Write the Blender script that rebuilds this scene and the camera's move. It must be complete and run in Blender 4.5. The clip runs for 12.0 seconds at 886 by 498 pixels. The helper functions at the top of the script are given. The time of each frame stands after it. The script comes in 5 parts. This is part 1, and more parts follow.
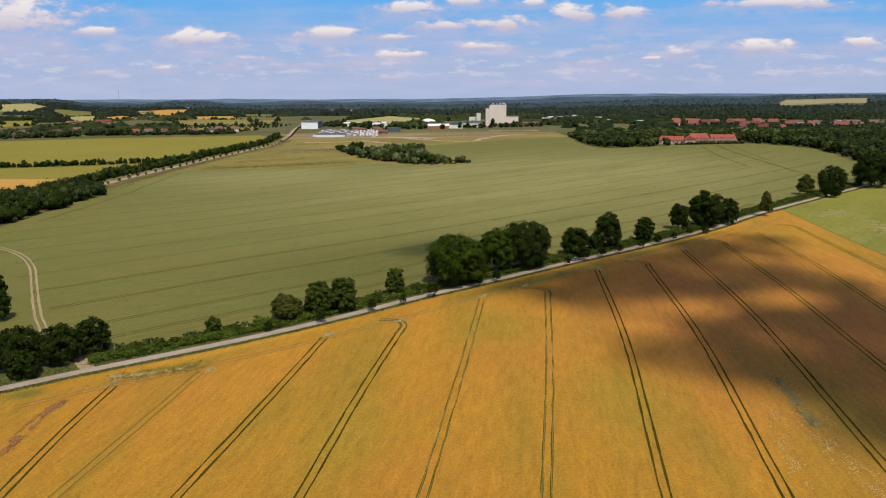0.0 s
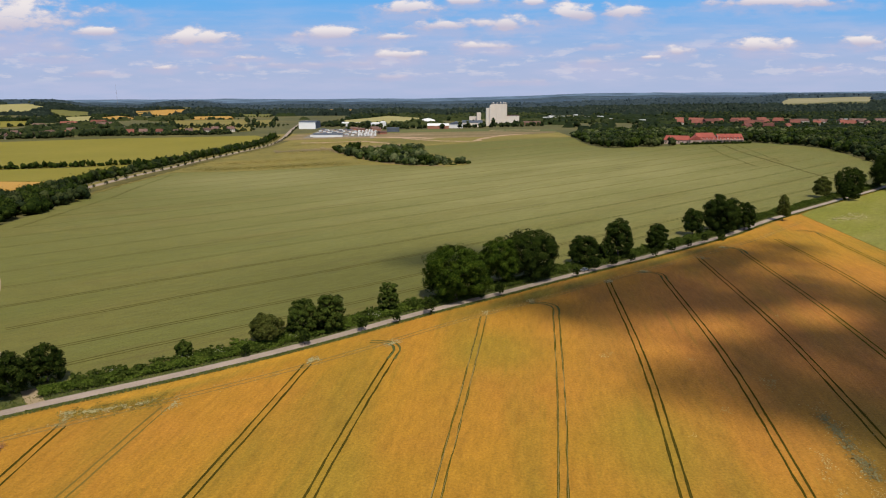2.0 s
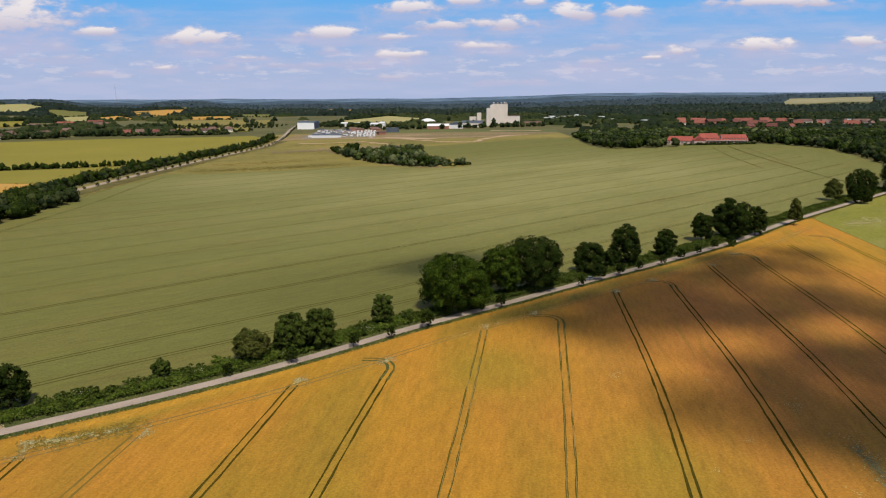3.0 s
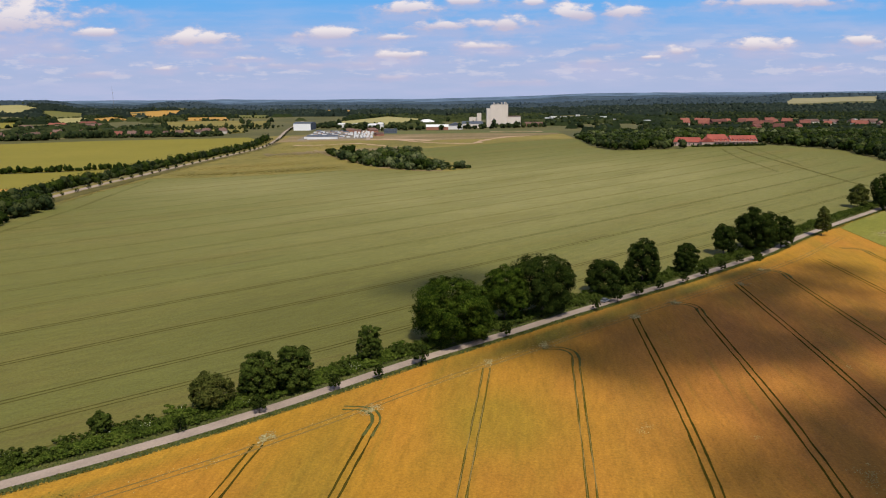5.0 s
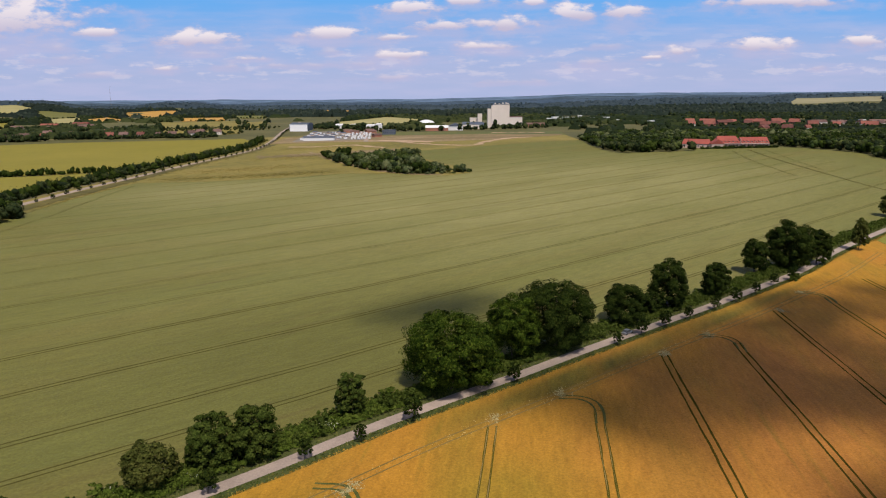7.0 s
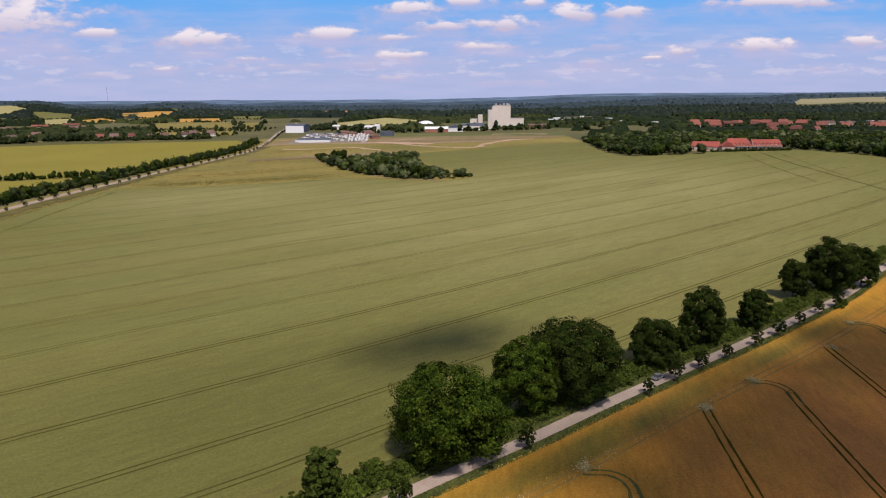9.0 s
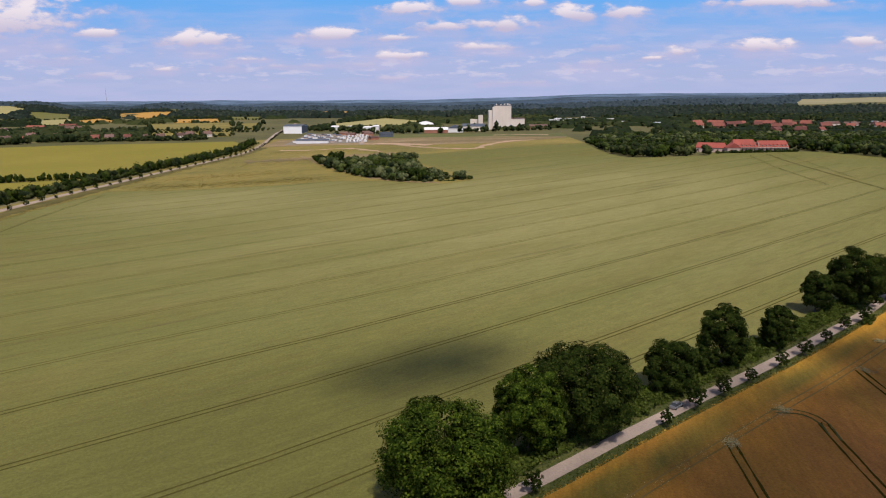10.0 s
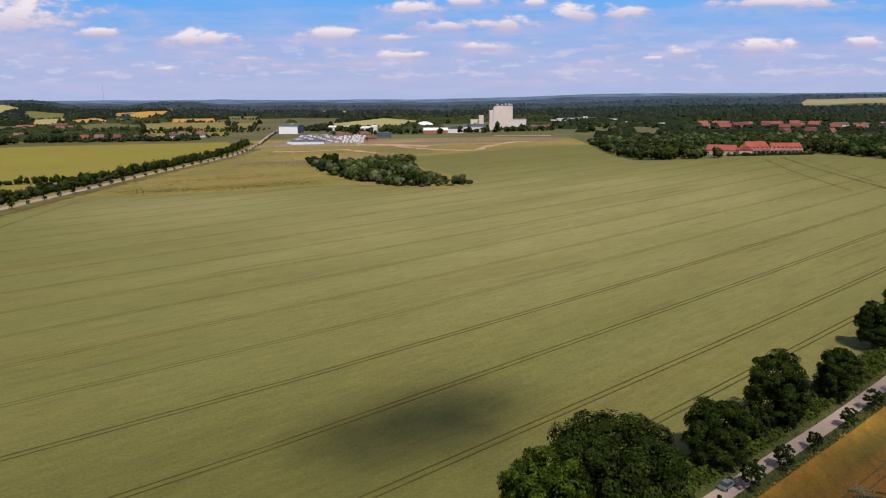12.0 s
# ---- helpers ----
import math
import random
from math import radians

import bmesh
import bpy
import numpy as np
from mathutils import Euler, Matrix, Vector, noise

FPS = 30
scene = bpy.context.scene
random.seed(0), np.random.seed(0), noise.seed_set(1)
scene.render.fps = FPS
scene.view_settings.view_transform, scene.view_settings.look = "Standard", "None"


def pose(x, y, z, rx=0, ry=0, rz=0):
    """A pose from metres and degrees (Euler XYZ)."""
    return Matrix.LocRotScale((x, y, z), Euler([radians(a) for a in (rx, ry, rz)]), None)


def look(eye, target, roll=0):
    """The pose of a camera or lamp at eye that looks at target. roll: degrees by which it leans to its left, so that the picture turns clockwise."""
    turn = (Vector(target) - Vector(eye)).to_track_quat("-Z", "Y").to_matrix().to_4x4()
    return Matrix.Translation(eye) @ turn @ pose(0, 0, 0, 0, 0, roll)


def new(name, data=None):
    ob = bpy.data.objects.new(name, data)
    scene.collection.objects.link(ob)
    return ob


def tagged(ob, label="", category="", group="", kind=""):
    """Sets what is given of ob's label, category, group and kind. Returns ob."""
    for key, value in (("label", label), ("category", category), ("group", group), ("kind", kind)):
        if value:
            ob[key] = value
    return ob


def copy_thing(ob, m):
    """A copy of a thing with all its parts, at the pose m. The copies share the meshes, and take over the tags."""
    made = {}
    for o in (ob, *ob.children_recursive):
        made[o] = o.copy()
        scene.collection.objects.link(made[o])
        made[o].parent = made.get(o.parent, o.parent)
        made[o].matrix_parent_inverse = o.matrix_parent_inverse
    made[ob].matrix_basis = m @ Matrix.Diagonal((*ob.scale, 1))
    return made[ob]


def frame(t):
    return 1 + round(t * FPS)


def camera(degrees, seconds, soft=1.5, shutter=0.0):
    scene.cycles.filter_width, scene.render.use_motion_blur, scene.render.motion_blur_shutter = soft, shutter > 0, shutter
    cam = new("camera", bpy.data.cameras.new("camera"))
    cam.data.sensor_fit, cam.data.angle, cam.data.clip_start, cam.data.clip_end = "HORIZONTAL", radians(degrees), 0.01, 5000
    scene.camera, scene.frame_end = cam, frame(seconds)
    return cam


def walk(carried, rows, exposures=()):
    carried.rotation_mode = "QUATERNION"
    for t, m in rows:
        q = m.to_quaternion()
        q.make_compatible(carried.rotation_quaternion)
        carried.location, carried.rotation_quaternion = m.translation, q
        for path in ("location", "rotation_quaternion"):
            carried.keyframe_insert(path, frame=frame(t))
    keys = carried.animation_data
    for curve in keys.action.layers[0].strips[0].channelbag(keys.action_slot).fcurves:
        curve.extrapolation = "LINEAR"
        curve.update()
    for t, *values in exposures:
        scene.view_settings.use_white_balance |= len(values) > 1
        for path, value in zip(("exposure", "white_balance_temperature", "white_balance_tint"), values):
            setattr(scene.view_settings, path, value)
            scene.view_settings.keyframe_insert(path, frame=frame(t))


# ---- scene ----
cam = camera(67.1, 12.0, soft=1.1)
PATH = [
    (0, (3.85, -7.643, 76.116), (3.836, -5.694, 75.666), -0.1),
    (0.5, (4.082, -2.676, 75.932), (4.067, -0.727, 75.482), -0.1),
    (1, (4.171, 3.182, 75.702), (4.155, 5.131, 75.252), -0.2),
    (1.5, (4.349, 9.197, 75.578), (4.334, 11.145, 75.128), -0.2),
    (2, (4.553, 15.936, 75.346), (4.538, 17.884, 74.895), -0.2),
    (2.5, (4.902, 22.951, 75.241), (4.886, 24.9, 74.79), -0.2),
    (3, (5.282, 30.507, 75.18), (5.266, 32.456, 74.729), -0.2),
    (5, (6.233, 61.462, 75.054), (6.217, 63.41, 74.604), -0.3),
    (5.5, (6.415, 69.702, 75.01), (6.399, 71.651, 74.56), -0.3),
    (6, (6.545, 77.904, 75.009), (6.529, 79.853, 74.559), -0.3),
    (6.5, (6.752, 86.668, 74.948), (6.736, 88.617, 74.498), -0.3),
    (7, (6.916, 95.145, 75.026), (6.899, 97.094, 74.576), -0.3),
    (9, (7.426, 129.11, 75.35), (7.409, 131.059, 74.901), -0.3),
    (9.5, (7.877, 137.681, 75.292), (7.86, 139.63, 74.843), -0.3),
    (10, (8.286, 146.23, 75.242), (8.268, 148.179, 74.794), -0.3),
    (10.5, (8.602, 154.501, 75.326), (8.584, 156.45, 74.877), -0.3),
    (11, (9.201, 163.304, 75.265), (9.182, 165.253, 74.816), -0.3),
    (11.5, (9.477, 172.04, 75.181), (9.458, 173.989, 74.732), -0.2),
    (12, (9.832, 180.763, 75.171), (9.813, 182.712, 74.722), -0.2),
]
walk(cam, [(t, look(eye, target, roll)) for t, eye, target, roll in PATH],
     exposures=[(0, 0.0, 6470, 7.5), (3, 0.0, 6440, 8), (6, 0.0, 6380, 11.5), (9, 0.0, 6310, 17), (12, 0.0, 6310, 15)])

# ---------------------------------------------------------------- light
SUN_WAY = Vector((0.27, -0.91, 1.55)).normalized()      # towards the sun
sun_data = bpy.data.lights.new("sun", "SUN")
sun_data.energy, sun_data.angle, sun_data.color = 4.5, radians(0.55), (1.0, 0.93, 0.82)
sun = new("sun", sun_data)
sun.matrix_world = look(SUN_WAY * 900, (0, 0, 0))

world = bpy.data.worlds.new("sky")
scene.world = world
world.use_nodes = True


def build_sky():
    """Clear summer sky with fair-weather clouds, denser and flatter towards the horizon."""
    nt = world.node_tree
    nt.nodes.clear()
    n, link = nt.nodes.new, nt.links.new

    def op(kind, a, b=None, c=None, clamp=False):
        m = n("ShaderNodeMath")
        m.operation, m.use_clamp = kind, clamp
        for i, v in enumerate((a, b, c)):
            if v is None:
                continue
            if isinstance(v, (int, float)):
                m.inputs[i].default_value = v
            else:
                link(v, m.inputs[i])
        return m.outputs[0]

    def ramp(v, a, b, lo=0.0, hi=1.0):
        m = n("ShaderNodeMapRange")
        m.interpolation_type = "SMOOTHSTEP"
        link(v, m.inputs[0])
        for i, w in enumerate((a, b, lo, hi)):
            m.inputs[1 + i].default_value = w
        return m.outputs[0]

    def mixed(f, a, b):
        m = n("ShaderNodeMix")
        m.data_type = "RGBA"
        link(f, m.inputs[0])
        for i, v in ((6, a), (7, b)):
            if isinstance(v, tuple):
                m.inputs[i].default_value = (*v, 1)
            else:
                link(v, m.inputs[i])
        return m.outputs[2]

    sky = n("ShaderNodeTexSky")
    sky.sky_type, sky.sun_disc = "NISHITA", False
    sky.sun_elevation = math.asin(SUN_WAY.z)
    sky.sun_rotation = math.atan2(SUN_WAY.x, SUN_WAY.y)
    sky.air_density, sky.dust_density, sky.ozone_density = 1.0, 0.6, 2.2
    co = n("ShaderNodeTexCoord")
    sep = n("ShaderNodeSeparateXYZ")
    link(co.outputs["Generated"], sep.inputs[0])
    dx, dy, dz = sep.outputs
    ahead = op("MAXIMUM", op("ABSOLUTE", dy), 0.05)
    u, v = op("DIVIDE", dx, ahead), op("DIVIDE", dz, ahead)
    uv = n("ShaderNodeCombineXYZ")
    link(u, uv.inputs[0]), link(v, uv.inputs[1]), link(op("SIGN", dy), uv.inputs[2])

    def grain(scale, stretch, detail, rough=0.6):
        mp = n("ShaderNodeMapping")
        mp.inputs["Scale"].default_value = (1, stretch, 1)
        link(uv.outputs[0], mp.inputs[0])
        t = n("ShaderNodeTexNoise")
        t.inputs["Scale"].default_value, t.inputs["Detail"].default_value = scale, detail
        t.inputs["Roughness"].default_value = rough
        link(mp.outputs[0], t.inputs["Vector"])
        return t.outputs[0]

    puff = grain(26, 2.4, 6, 0.56)
    soft = op("MULTIPLY_ADD", puff, 3.2, -1.55)
    # cumulus: bearing, height, half width, half height (tangents from the eye)
    clouds = (
        (-0.360, 0.080, 0.062, 0.013), (-0.055, 0.120, 0.046, 0.013), (0.03, 0.129, 0.038, 0.007),
        (-0.005, 0.097, 0.04, 0.010), (0.075, 0.099, 0.045, 0.012), (0.178, 0.112, 0.036, 0.013),
        (0.25, 0.114, 0.038, 0.014), (0.46, 0.126, 0.085, 0.009), (0.445, 0.067, 0.046, 0.011),
        (0.329, 0.060, 0.022, 0.008), (0.059, 0.068, 0.035, 0.008), (-0.164, 0.086, 0.058, 0.011),
        (-0.071, 0.081, 0.027, 0.005), (-0.075, 0.056, 0.050, 0.007), (-0.66, 0.108, 0.13, 0.034), (-0.70, 0.125, 0.16, 0.03),
        (-0.508, 0.090, 0.038, 0.008), (-0.416, 0.039, 0.022, 0.005), (-0.292, 0.053, 0.021, 0.005),
        (0.291, 0.051, 0.018, 0.003), (0.595, 0.072, 0.042, 0.008), (0.118, 0.127, 0.03, 0.006),
    )
    shreds = (                     # small thin heaps
        (-0.562, 0.071, 0.028, 0.007), (-0.570, 0.055, 0.042, 0.006), (-0.355, 0.060, 0.031, 0.004), (-0.313, 0.042, 0.019, 0.005), (-0.251, 0.043, 0.028, 0.004),
        (-0.171, 0.062, 0.021, 0.005), (-0.194, 0.043, 0.017, 0.004), (-0.133, 0.045, 0.045, 0.005), (-0.091, 0.025, 0.033, 0.004), (-0.511, 0.032, 0.033, 0.004),
        (0.209, 0.045, 0.033, 0.007), (0.224, 0.067, 0.026, 0.004), (0.091, 0.018, 0.045, 0.004), (0.530, 0.035, 0.014, 0.004),
    )
    cover, light, veil = None, None, None
    for n_cloud, (cu, cv, a, b) in enumerate(clouds + shreds):
        thick = 1.0 if n_cloud < len(clouds) else 0.5
        ex = op("MULTIPLY_ADD", u, 1 / a, -cu / a)
        ey = op("MULTIPLY_ADD", v, 1 / b, -cv / b)
        low = op("MULTIPLY", op("MINIMUM", ey, 0.0), 1.35)          # flat base
        ey2 = op("ADD", op("MAXIMUM", ey, 0.0), low)
        d = op("SQRT", op("ADD", op("MULTIPLY", ex, ex), op("MULTIPLY", ey2, ey2)))
        m = ramp(op("ADD", d, soft), 1.25, 0.45 if thick == 1 else -0.2, 0.0, thick)
        cover = m if cover is None else op("MAXIMUM", cover, m)
        wide = op("SQRT", op("ADD", op("MULTIPLY", op("MULTIPLY", ex, ex), 0.33), op("MULTIPLY", op("ADD", ey, 0.7), op("MULTIPLY", op("ADD", ey, 0.7), 0.55))))
        w = ramp(op("MULTIPLY_ADD", soft, 0.75, wide), 1.2, 0.3)      # lilac skirt of thin cloud under each heap
        veil = w if veil is None else op("MAXIMUM", veil, w)
        lit = op("MULTIPLY", m, ramp(ey, -0.7, 0.7))
        light = lit if light is None else op("MAXIMUM", light, lit)
    front = op("GREATER_THAN", dy, 0.0)
    cover, light, veil = op("MULTIPLY", cover, front), op("MULTIPLY", light, front), op("MULTIPLY", veil, front)
    # thin streaks and small far heaps
    thin = op("MULTIPLY", ramp(grain(7, 7, 5, 0.55), 0.40, 0.68), ramp(v, 0.17, 0.05))
    heaps = op("MULTIPLY", ramp(grain(20, 4.0, 6, 0.6), 0.515, 0.64), op("MULTIPLY", ramp(v, 0.012, 0.03), ramp(v, 0.10, 0.05)))
    bg = n("ShaderNodeBackground")
    scaled = n("ShaderNodeMix")
    scaled.data_type, scaled.blend_type = "RGBA", "MULTIPLY"
    scaled.inputs[0].default_value = 1
    link(sky.outputs[0], scaled.inputs[6])
    scaled.inputs[7].default_value = (0.86, 0.95, 1.16, 1)
    col = scaled.outputs[2]
    low_sky = mixed(ramp(v, 0.02, 0.15), (4.15, 4.85, 7.0), (1.3, 4.2, 8.4))
    col = mixed(ramp(dz, 0.30, 0.14), col, low_sky)
    col = mixed(op("MULTIPLY", thin, 0.5), col, (5.2, 5.3, 7.3))
    col = mixed(op("MULTIPLY", heaps, 0.5), col, (7.0, 6.6, 7.5))
    over = n("ShaderNodeCombineXYZ")
    up = op("MAXIMUM", dz, 0.12)
    link(op("DIVIDE", dx, up), over.inputs[0]), link(op("DIVIDE", dy, up), over.inputs[1])
    field = n("ShaderNodeTexNoise")
    field.inputs["Scale"].default_value, field.inputs["Detail"].default_value = 1.1, 5
    link(over.outputs[0], field.inputs["Vector"])
    col = mixed(op("MULTIPLY", ramp(field.outputs[0], 0.46, 0.60), ramp(dz, 0.17, 0.26)), col, (5.4, 5.0, 4.9))
    col = mixed(op("MULTIPLY", veil, 0.42), col, (5.3, 5.0, 6.7))
    cloud_col = mixed(light, (5.6, 5.1, 6.3), (9.2, 8.3, 8.1))
    col = mixed(op("MULTIPLY", cover, 0.9), col, cloud_col)
    link(col, bg.inputs[0])
    bg.inputs[1].default_value = 0.1
    out = n("ShaderNodeOutputWorld")
    link(bg.outputs[0], out.inputs[0])


build_sky()

# ---------------------------------------------------------------- ground form
def step(a, b, v):
    v = min(1.0, max(0.0, (v - a) / (b - a)))
    return v * v * (3 - 2 * v)


def land(x, y):
    """Height of the ground: almost level fields, a slight rise to the north-east, wooded hills far off."""
    near = step(230, 950, y) * (0.018 * min(420, max(-420, x)) + 1.5)
    k = step(1050, 1500, y)
    z = near * (1 - k) + 4 * k
    r = math.hypot(x, y)
    if r > 2600:
        u = x / r
        ridge = 9 + step(-0.02, 0.30, u) * 27 + step(-0.455, -0.50, u) * 26 + 17 * step(0.40, 0.44, u) + 16 * step(-0.41, -0.38, u) * step(-0.30, -0.34, u)
        swell = noise.noise((x / 620, y / 900, 3.1)) * 7 + noise.noise((x / 230, y / 400, 7.7)) * 3
        z += step(2700, 3700 + 500 * step(0.38, 0.44, u), r) * (ridge + swell)
    return z


# ---------------------------------------------------------------- materials
def material(name, colours, scales=(0.05, 1.5), rough=0.9, bump=0.0, stretch=None, island=0.0, weights=(0.5, 0.5), metal=0.0,
             translucent=0.0, per_object=0.0, bump_scale=None, spec=0.2):
    """Two-scale mottled material in world metres. colours: two or three tones from dark to light."""
    m = bpy.data.materials.new(name)
    m.use_nodes = True
    nt = m.node_tree
    n, link = nt.nodes.new, nt.links.new
    bsdf = nt.nodes["Principled BSDF"]
    bsdf.inputs["Roughness"].default_value = rough
    bsdf.inputs["Metallic"].default_value = metal
    bsdf.inputs["Specular IOR Level"].default_value = spec
    geo = n("ShaderNodeNewGeometry")
    vec = geo.outputs["Position"]
    if stretch:
        turn, sx, sy = stretch
        mp = n("ShaderNodeMapping")
        mp.vector_type = "TEXTURE"
        mp.inputs["Rotation"].default_value = (0, 0, radians(turn))
        mp.inputs["Scale"].default_value = (sx, sy, 1)
        link(vec, mp.inputs[0])
        vec = mp.outputs[0]
    big, fine = n("ShaderNodeTexNoise"), n("ShaderNodeTexNoise")
    for t, s, d in ((big, scales[0], 4), (fine, scales[1], 6)):
        t.inputs["Scale"].default_value, t.inputs["Detail"].default_value = s, d
    link(vec, big.inputs["Vector"]), link(geo.outputs["Position"], fine.inputs["Vector"])
    fine.inputs["Roughness"].default_value = 0.7

    def math_node(kind, a, b):
        k = n("ShaderNodeMath")
        k.operation = kind
        for i, v in enumerate((a, b)):
            if isinstance(v, (int, float)):
                k.inputs[i].default_value = v
            else:
                link(v, k.inputs[i])
        return k.outputs[0]

    f = math_node("ADD", math_node("MULTIPLY", big.outputs[0], weights[0]), math_node("MULTIPLY", fine.outputs[0], weights[1]))
    if island:
        f = math_node("ADD", f, math_node("MULTIPLY", math_node("SUBTRACT", geo.outputs["Random Per Island"], 0.5), island))
    if per_object:
        info = n("ShaderNodeObjectInfo")
        f = math_node("ADD", f, math_node("MULTIPLY", math_node("SUBTRACT", info.outputs["Random"], 0.5), per_object))
    cr = n("ShaderNodeValToRGB")
    el = cr.color_ramp.elements
    el[0].position, el[1].position = 0.30, 0.70
    el[0].color, el[1].color = (*colours[0], 1), (*colours[-1], 1)
    if len(colours) == 3:
        e = el.new(0.5)
        e.color = (*colours[1], 1)
    link(f, cr.inputs[0])
    link(cr.outputs[0], bsdf.inputs["Base Color"])
    if bump:
        b = n("ShaderNodeBump")
        b.inputs["Strength"].default_value = bump
        b.inputs["Distance"].default_value = 0.3
        src = fine
        if bump_scale:
            src = n("ShaderNodeTexNoise")
            src.inputs["Scale"].default_value, src.inputs["Detail"].default_value = bump_scale, 4
            link(geo.outputs["Position"], src.inputs["Vector"])
        link(src.outputs[0], b.inputs["Height"])
        link(b.outputs[0], bsdf.inputs["Normal"])
    if translucent:
        tr = n("ShaderNodeBsdfTranslucent")
        link(cr.outputs[0], tr.inputs[0])
        mix = n("ShaderNodeMixShader")
        mix.inputs[0].default_value = translucent
        link(bsdf.outputs[0], mix.inputs[1]), link(tr.outputs[0], mix.inputs[2])
        link(mix.outputs[0], nt.nodes["Material Output"].inputs[0])
    return m


def crop_material(name, tones, weedy, turn, patch, fine_scale, streak, pale=(), grainy=0.40, streaky=None, streak_size=0.16, streak_depth=0.75):
    """A standing crop: broad tone patches drawn out along the drilling, weedy patches, ears that catch the light."""
    m = bpy.data.materials.new(name)
    m.use_nodes = True
    nt = m.node_tree
    n, link = nt.nodes.new, nt.links.new
    bsdf = nt.nodes["Principled BSDF"]
    bsdf.inputs["Roughness"].default_value = 0.85
    bsdf.inputs["Specular IOR Level"].default_value = 0.15
    geo = n("ShaderNodeNewGeometry")
    pos = geo.outputs["Position"]
    mp = n("ShaderNodeMapping")
    mp.vector_type = "TEXTURE"
    mp.inputs["Rotation"].default_value = (0, 0, radians(turn))
    mp.inputs["Scale"].default_value = (1, streak, 1)
    link(pos, mp.inputs[0])

    def tex(vec, scale, detail, rough=0.6):
        t = n("ShaderNodeTexNoise")
        t.inputs["Scale"].default_value, t.inputs["Detail"].default_value, t.inputs["Roughness"].default_value = scale, detail, rough
        link(vec, t.inputs["Vector"])
        return t.outputs[0]

    def span(v, a, b, lo=0.0, hi=1.0):
        k = n("ShaderNodeMapRange")
        link(v, k.inputs[0])
        for i, w in enumerate((a, b, lo, hi)):
            k.inputs[1 + i].default_value = w
        return k.outputs[0]

    def mixed(f, a, b, blend="MIX"):
        k = n("ShaderNodeMix")
        k.data_type, k.blend_type = "RGBA", blend
        if isinstance(f, float):
            k.inputs[0].default_value = f
        else:
            link(f, k.inputs[0])
        for i, v in ((6, a), (7, b)):
            if isinstance(v, tuple):
                k.inputs[i].default_value = (*v, 1)
            else:
                link(v, k.inputs[i])
        return k.outputs[2]

    drawn = mp.outputs[0]
    col = mixed(span(tex(drawn, patch, 5), 0.36, 0.64), tones[0], tones[1])
    col = mixed(span(tex(pos, patch * 0.45, 3), 0.42, 0.68), col, tones[2])
    col = mixed(span(tex(drawn, patch * 1.5, 4, 0.5), 0.48, 0.68, 0.0, 0.7), col, weedy)
    for (cx, cy), (rx, ry), about, tone in pale:   # broad stretches of another tone
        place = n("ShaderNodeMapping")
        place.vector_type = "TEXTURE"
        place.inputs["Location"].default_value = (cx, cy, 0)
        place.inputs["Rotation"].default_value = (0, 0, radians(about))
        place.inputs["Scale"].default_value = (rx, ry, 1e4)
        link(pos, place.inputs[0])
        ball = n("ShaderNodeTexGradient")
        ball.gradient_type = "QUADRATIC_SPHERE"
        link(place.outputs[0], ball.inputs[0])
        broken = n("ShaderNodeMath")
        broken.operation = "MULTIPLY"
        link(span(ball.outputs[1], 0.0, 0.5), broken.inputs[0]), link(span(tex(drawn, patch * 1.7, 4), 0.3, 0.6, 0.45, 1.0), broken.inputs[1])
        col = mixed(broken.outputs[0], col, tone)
    if streaky:                                   # thin weedy lines along the drilling
        thin = n("ShaderNodeMapping")
        thin.vector_type = "TEXTURE"
        thin.inputs["Rotation"].default_value = (0, 0, radians(turn))
        thin.inputs["Scale"].default_value = (1, 16, 1)
        link(pos, thin.inputs[0])
        col = mixed(span(tex(thin.outputs[0], streak_size, 4, 0.55), 0.60, 0.78, 0.0, streak_depth), col, streaky)
    light = n("ShaderNodeCombineColor")
    grain = tex(pos, fine_scale, 8, 0.75)
    rows = tex(drawn, fine_scale * 0.35, 5, 0.7)
    k = n("ShaderNodeMath")
    k.operation = "MULTIPLY"
    link(span(grain, 0.25, 0.75, 1 - grainy, 1 + grainy), k.inputs[0]), link(span(rows, 0.3, 0.7, 1 - 0.42 * grainy, 1 + 0.42 * grainy), k.inputs[1])
    for i in range(3):
        link(k.outputs[0], light.inputs[i])
    col = mixed(1.0, col, light.outputs[0], "MULTIPLY")
    link(col, bsdf.inputs["Base Color"])
    b = n("ShaderNodeBump")
    b.inputs["Strength"].default_value, b.inputs["Distance"].default_value = 0.8, 0.35
    link(grain, b.inputs["Height"])
    link(b.outputs[0], bsdf.inputs["Normal"])
    return m


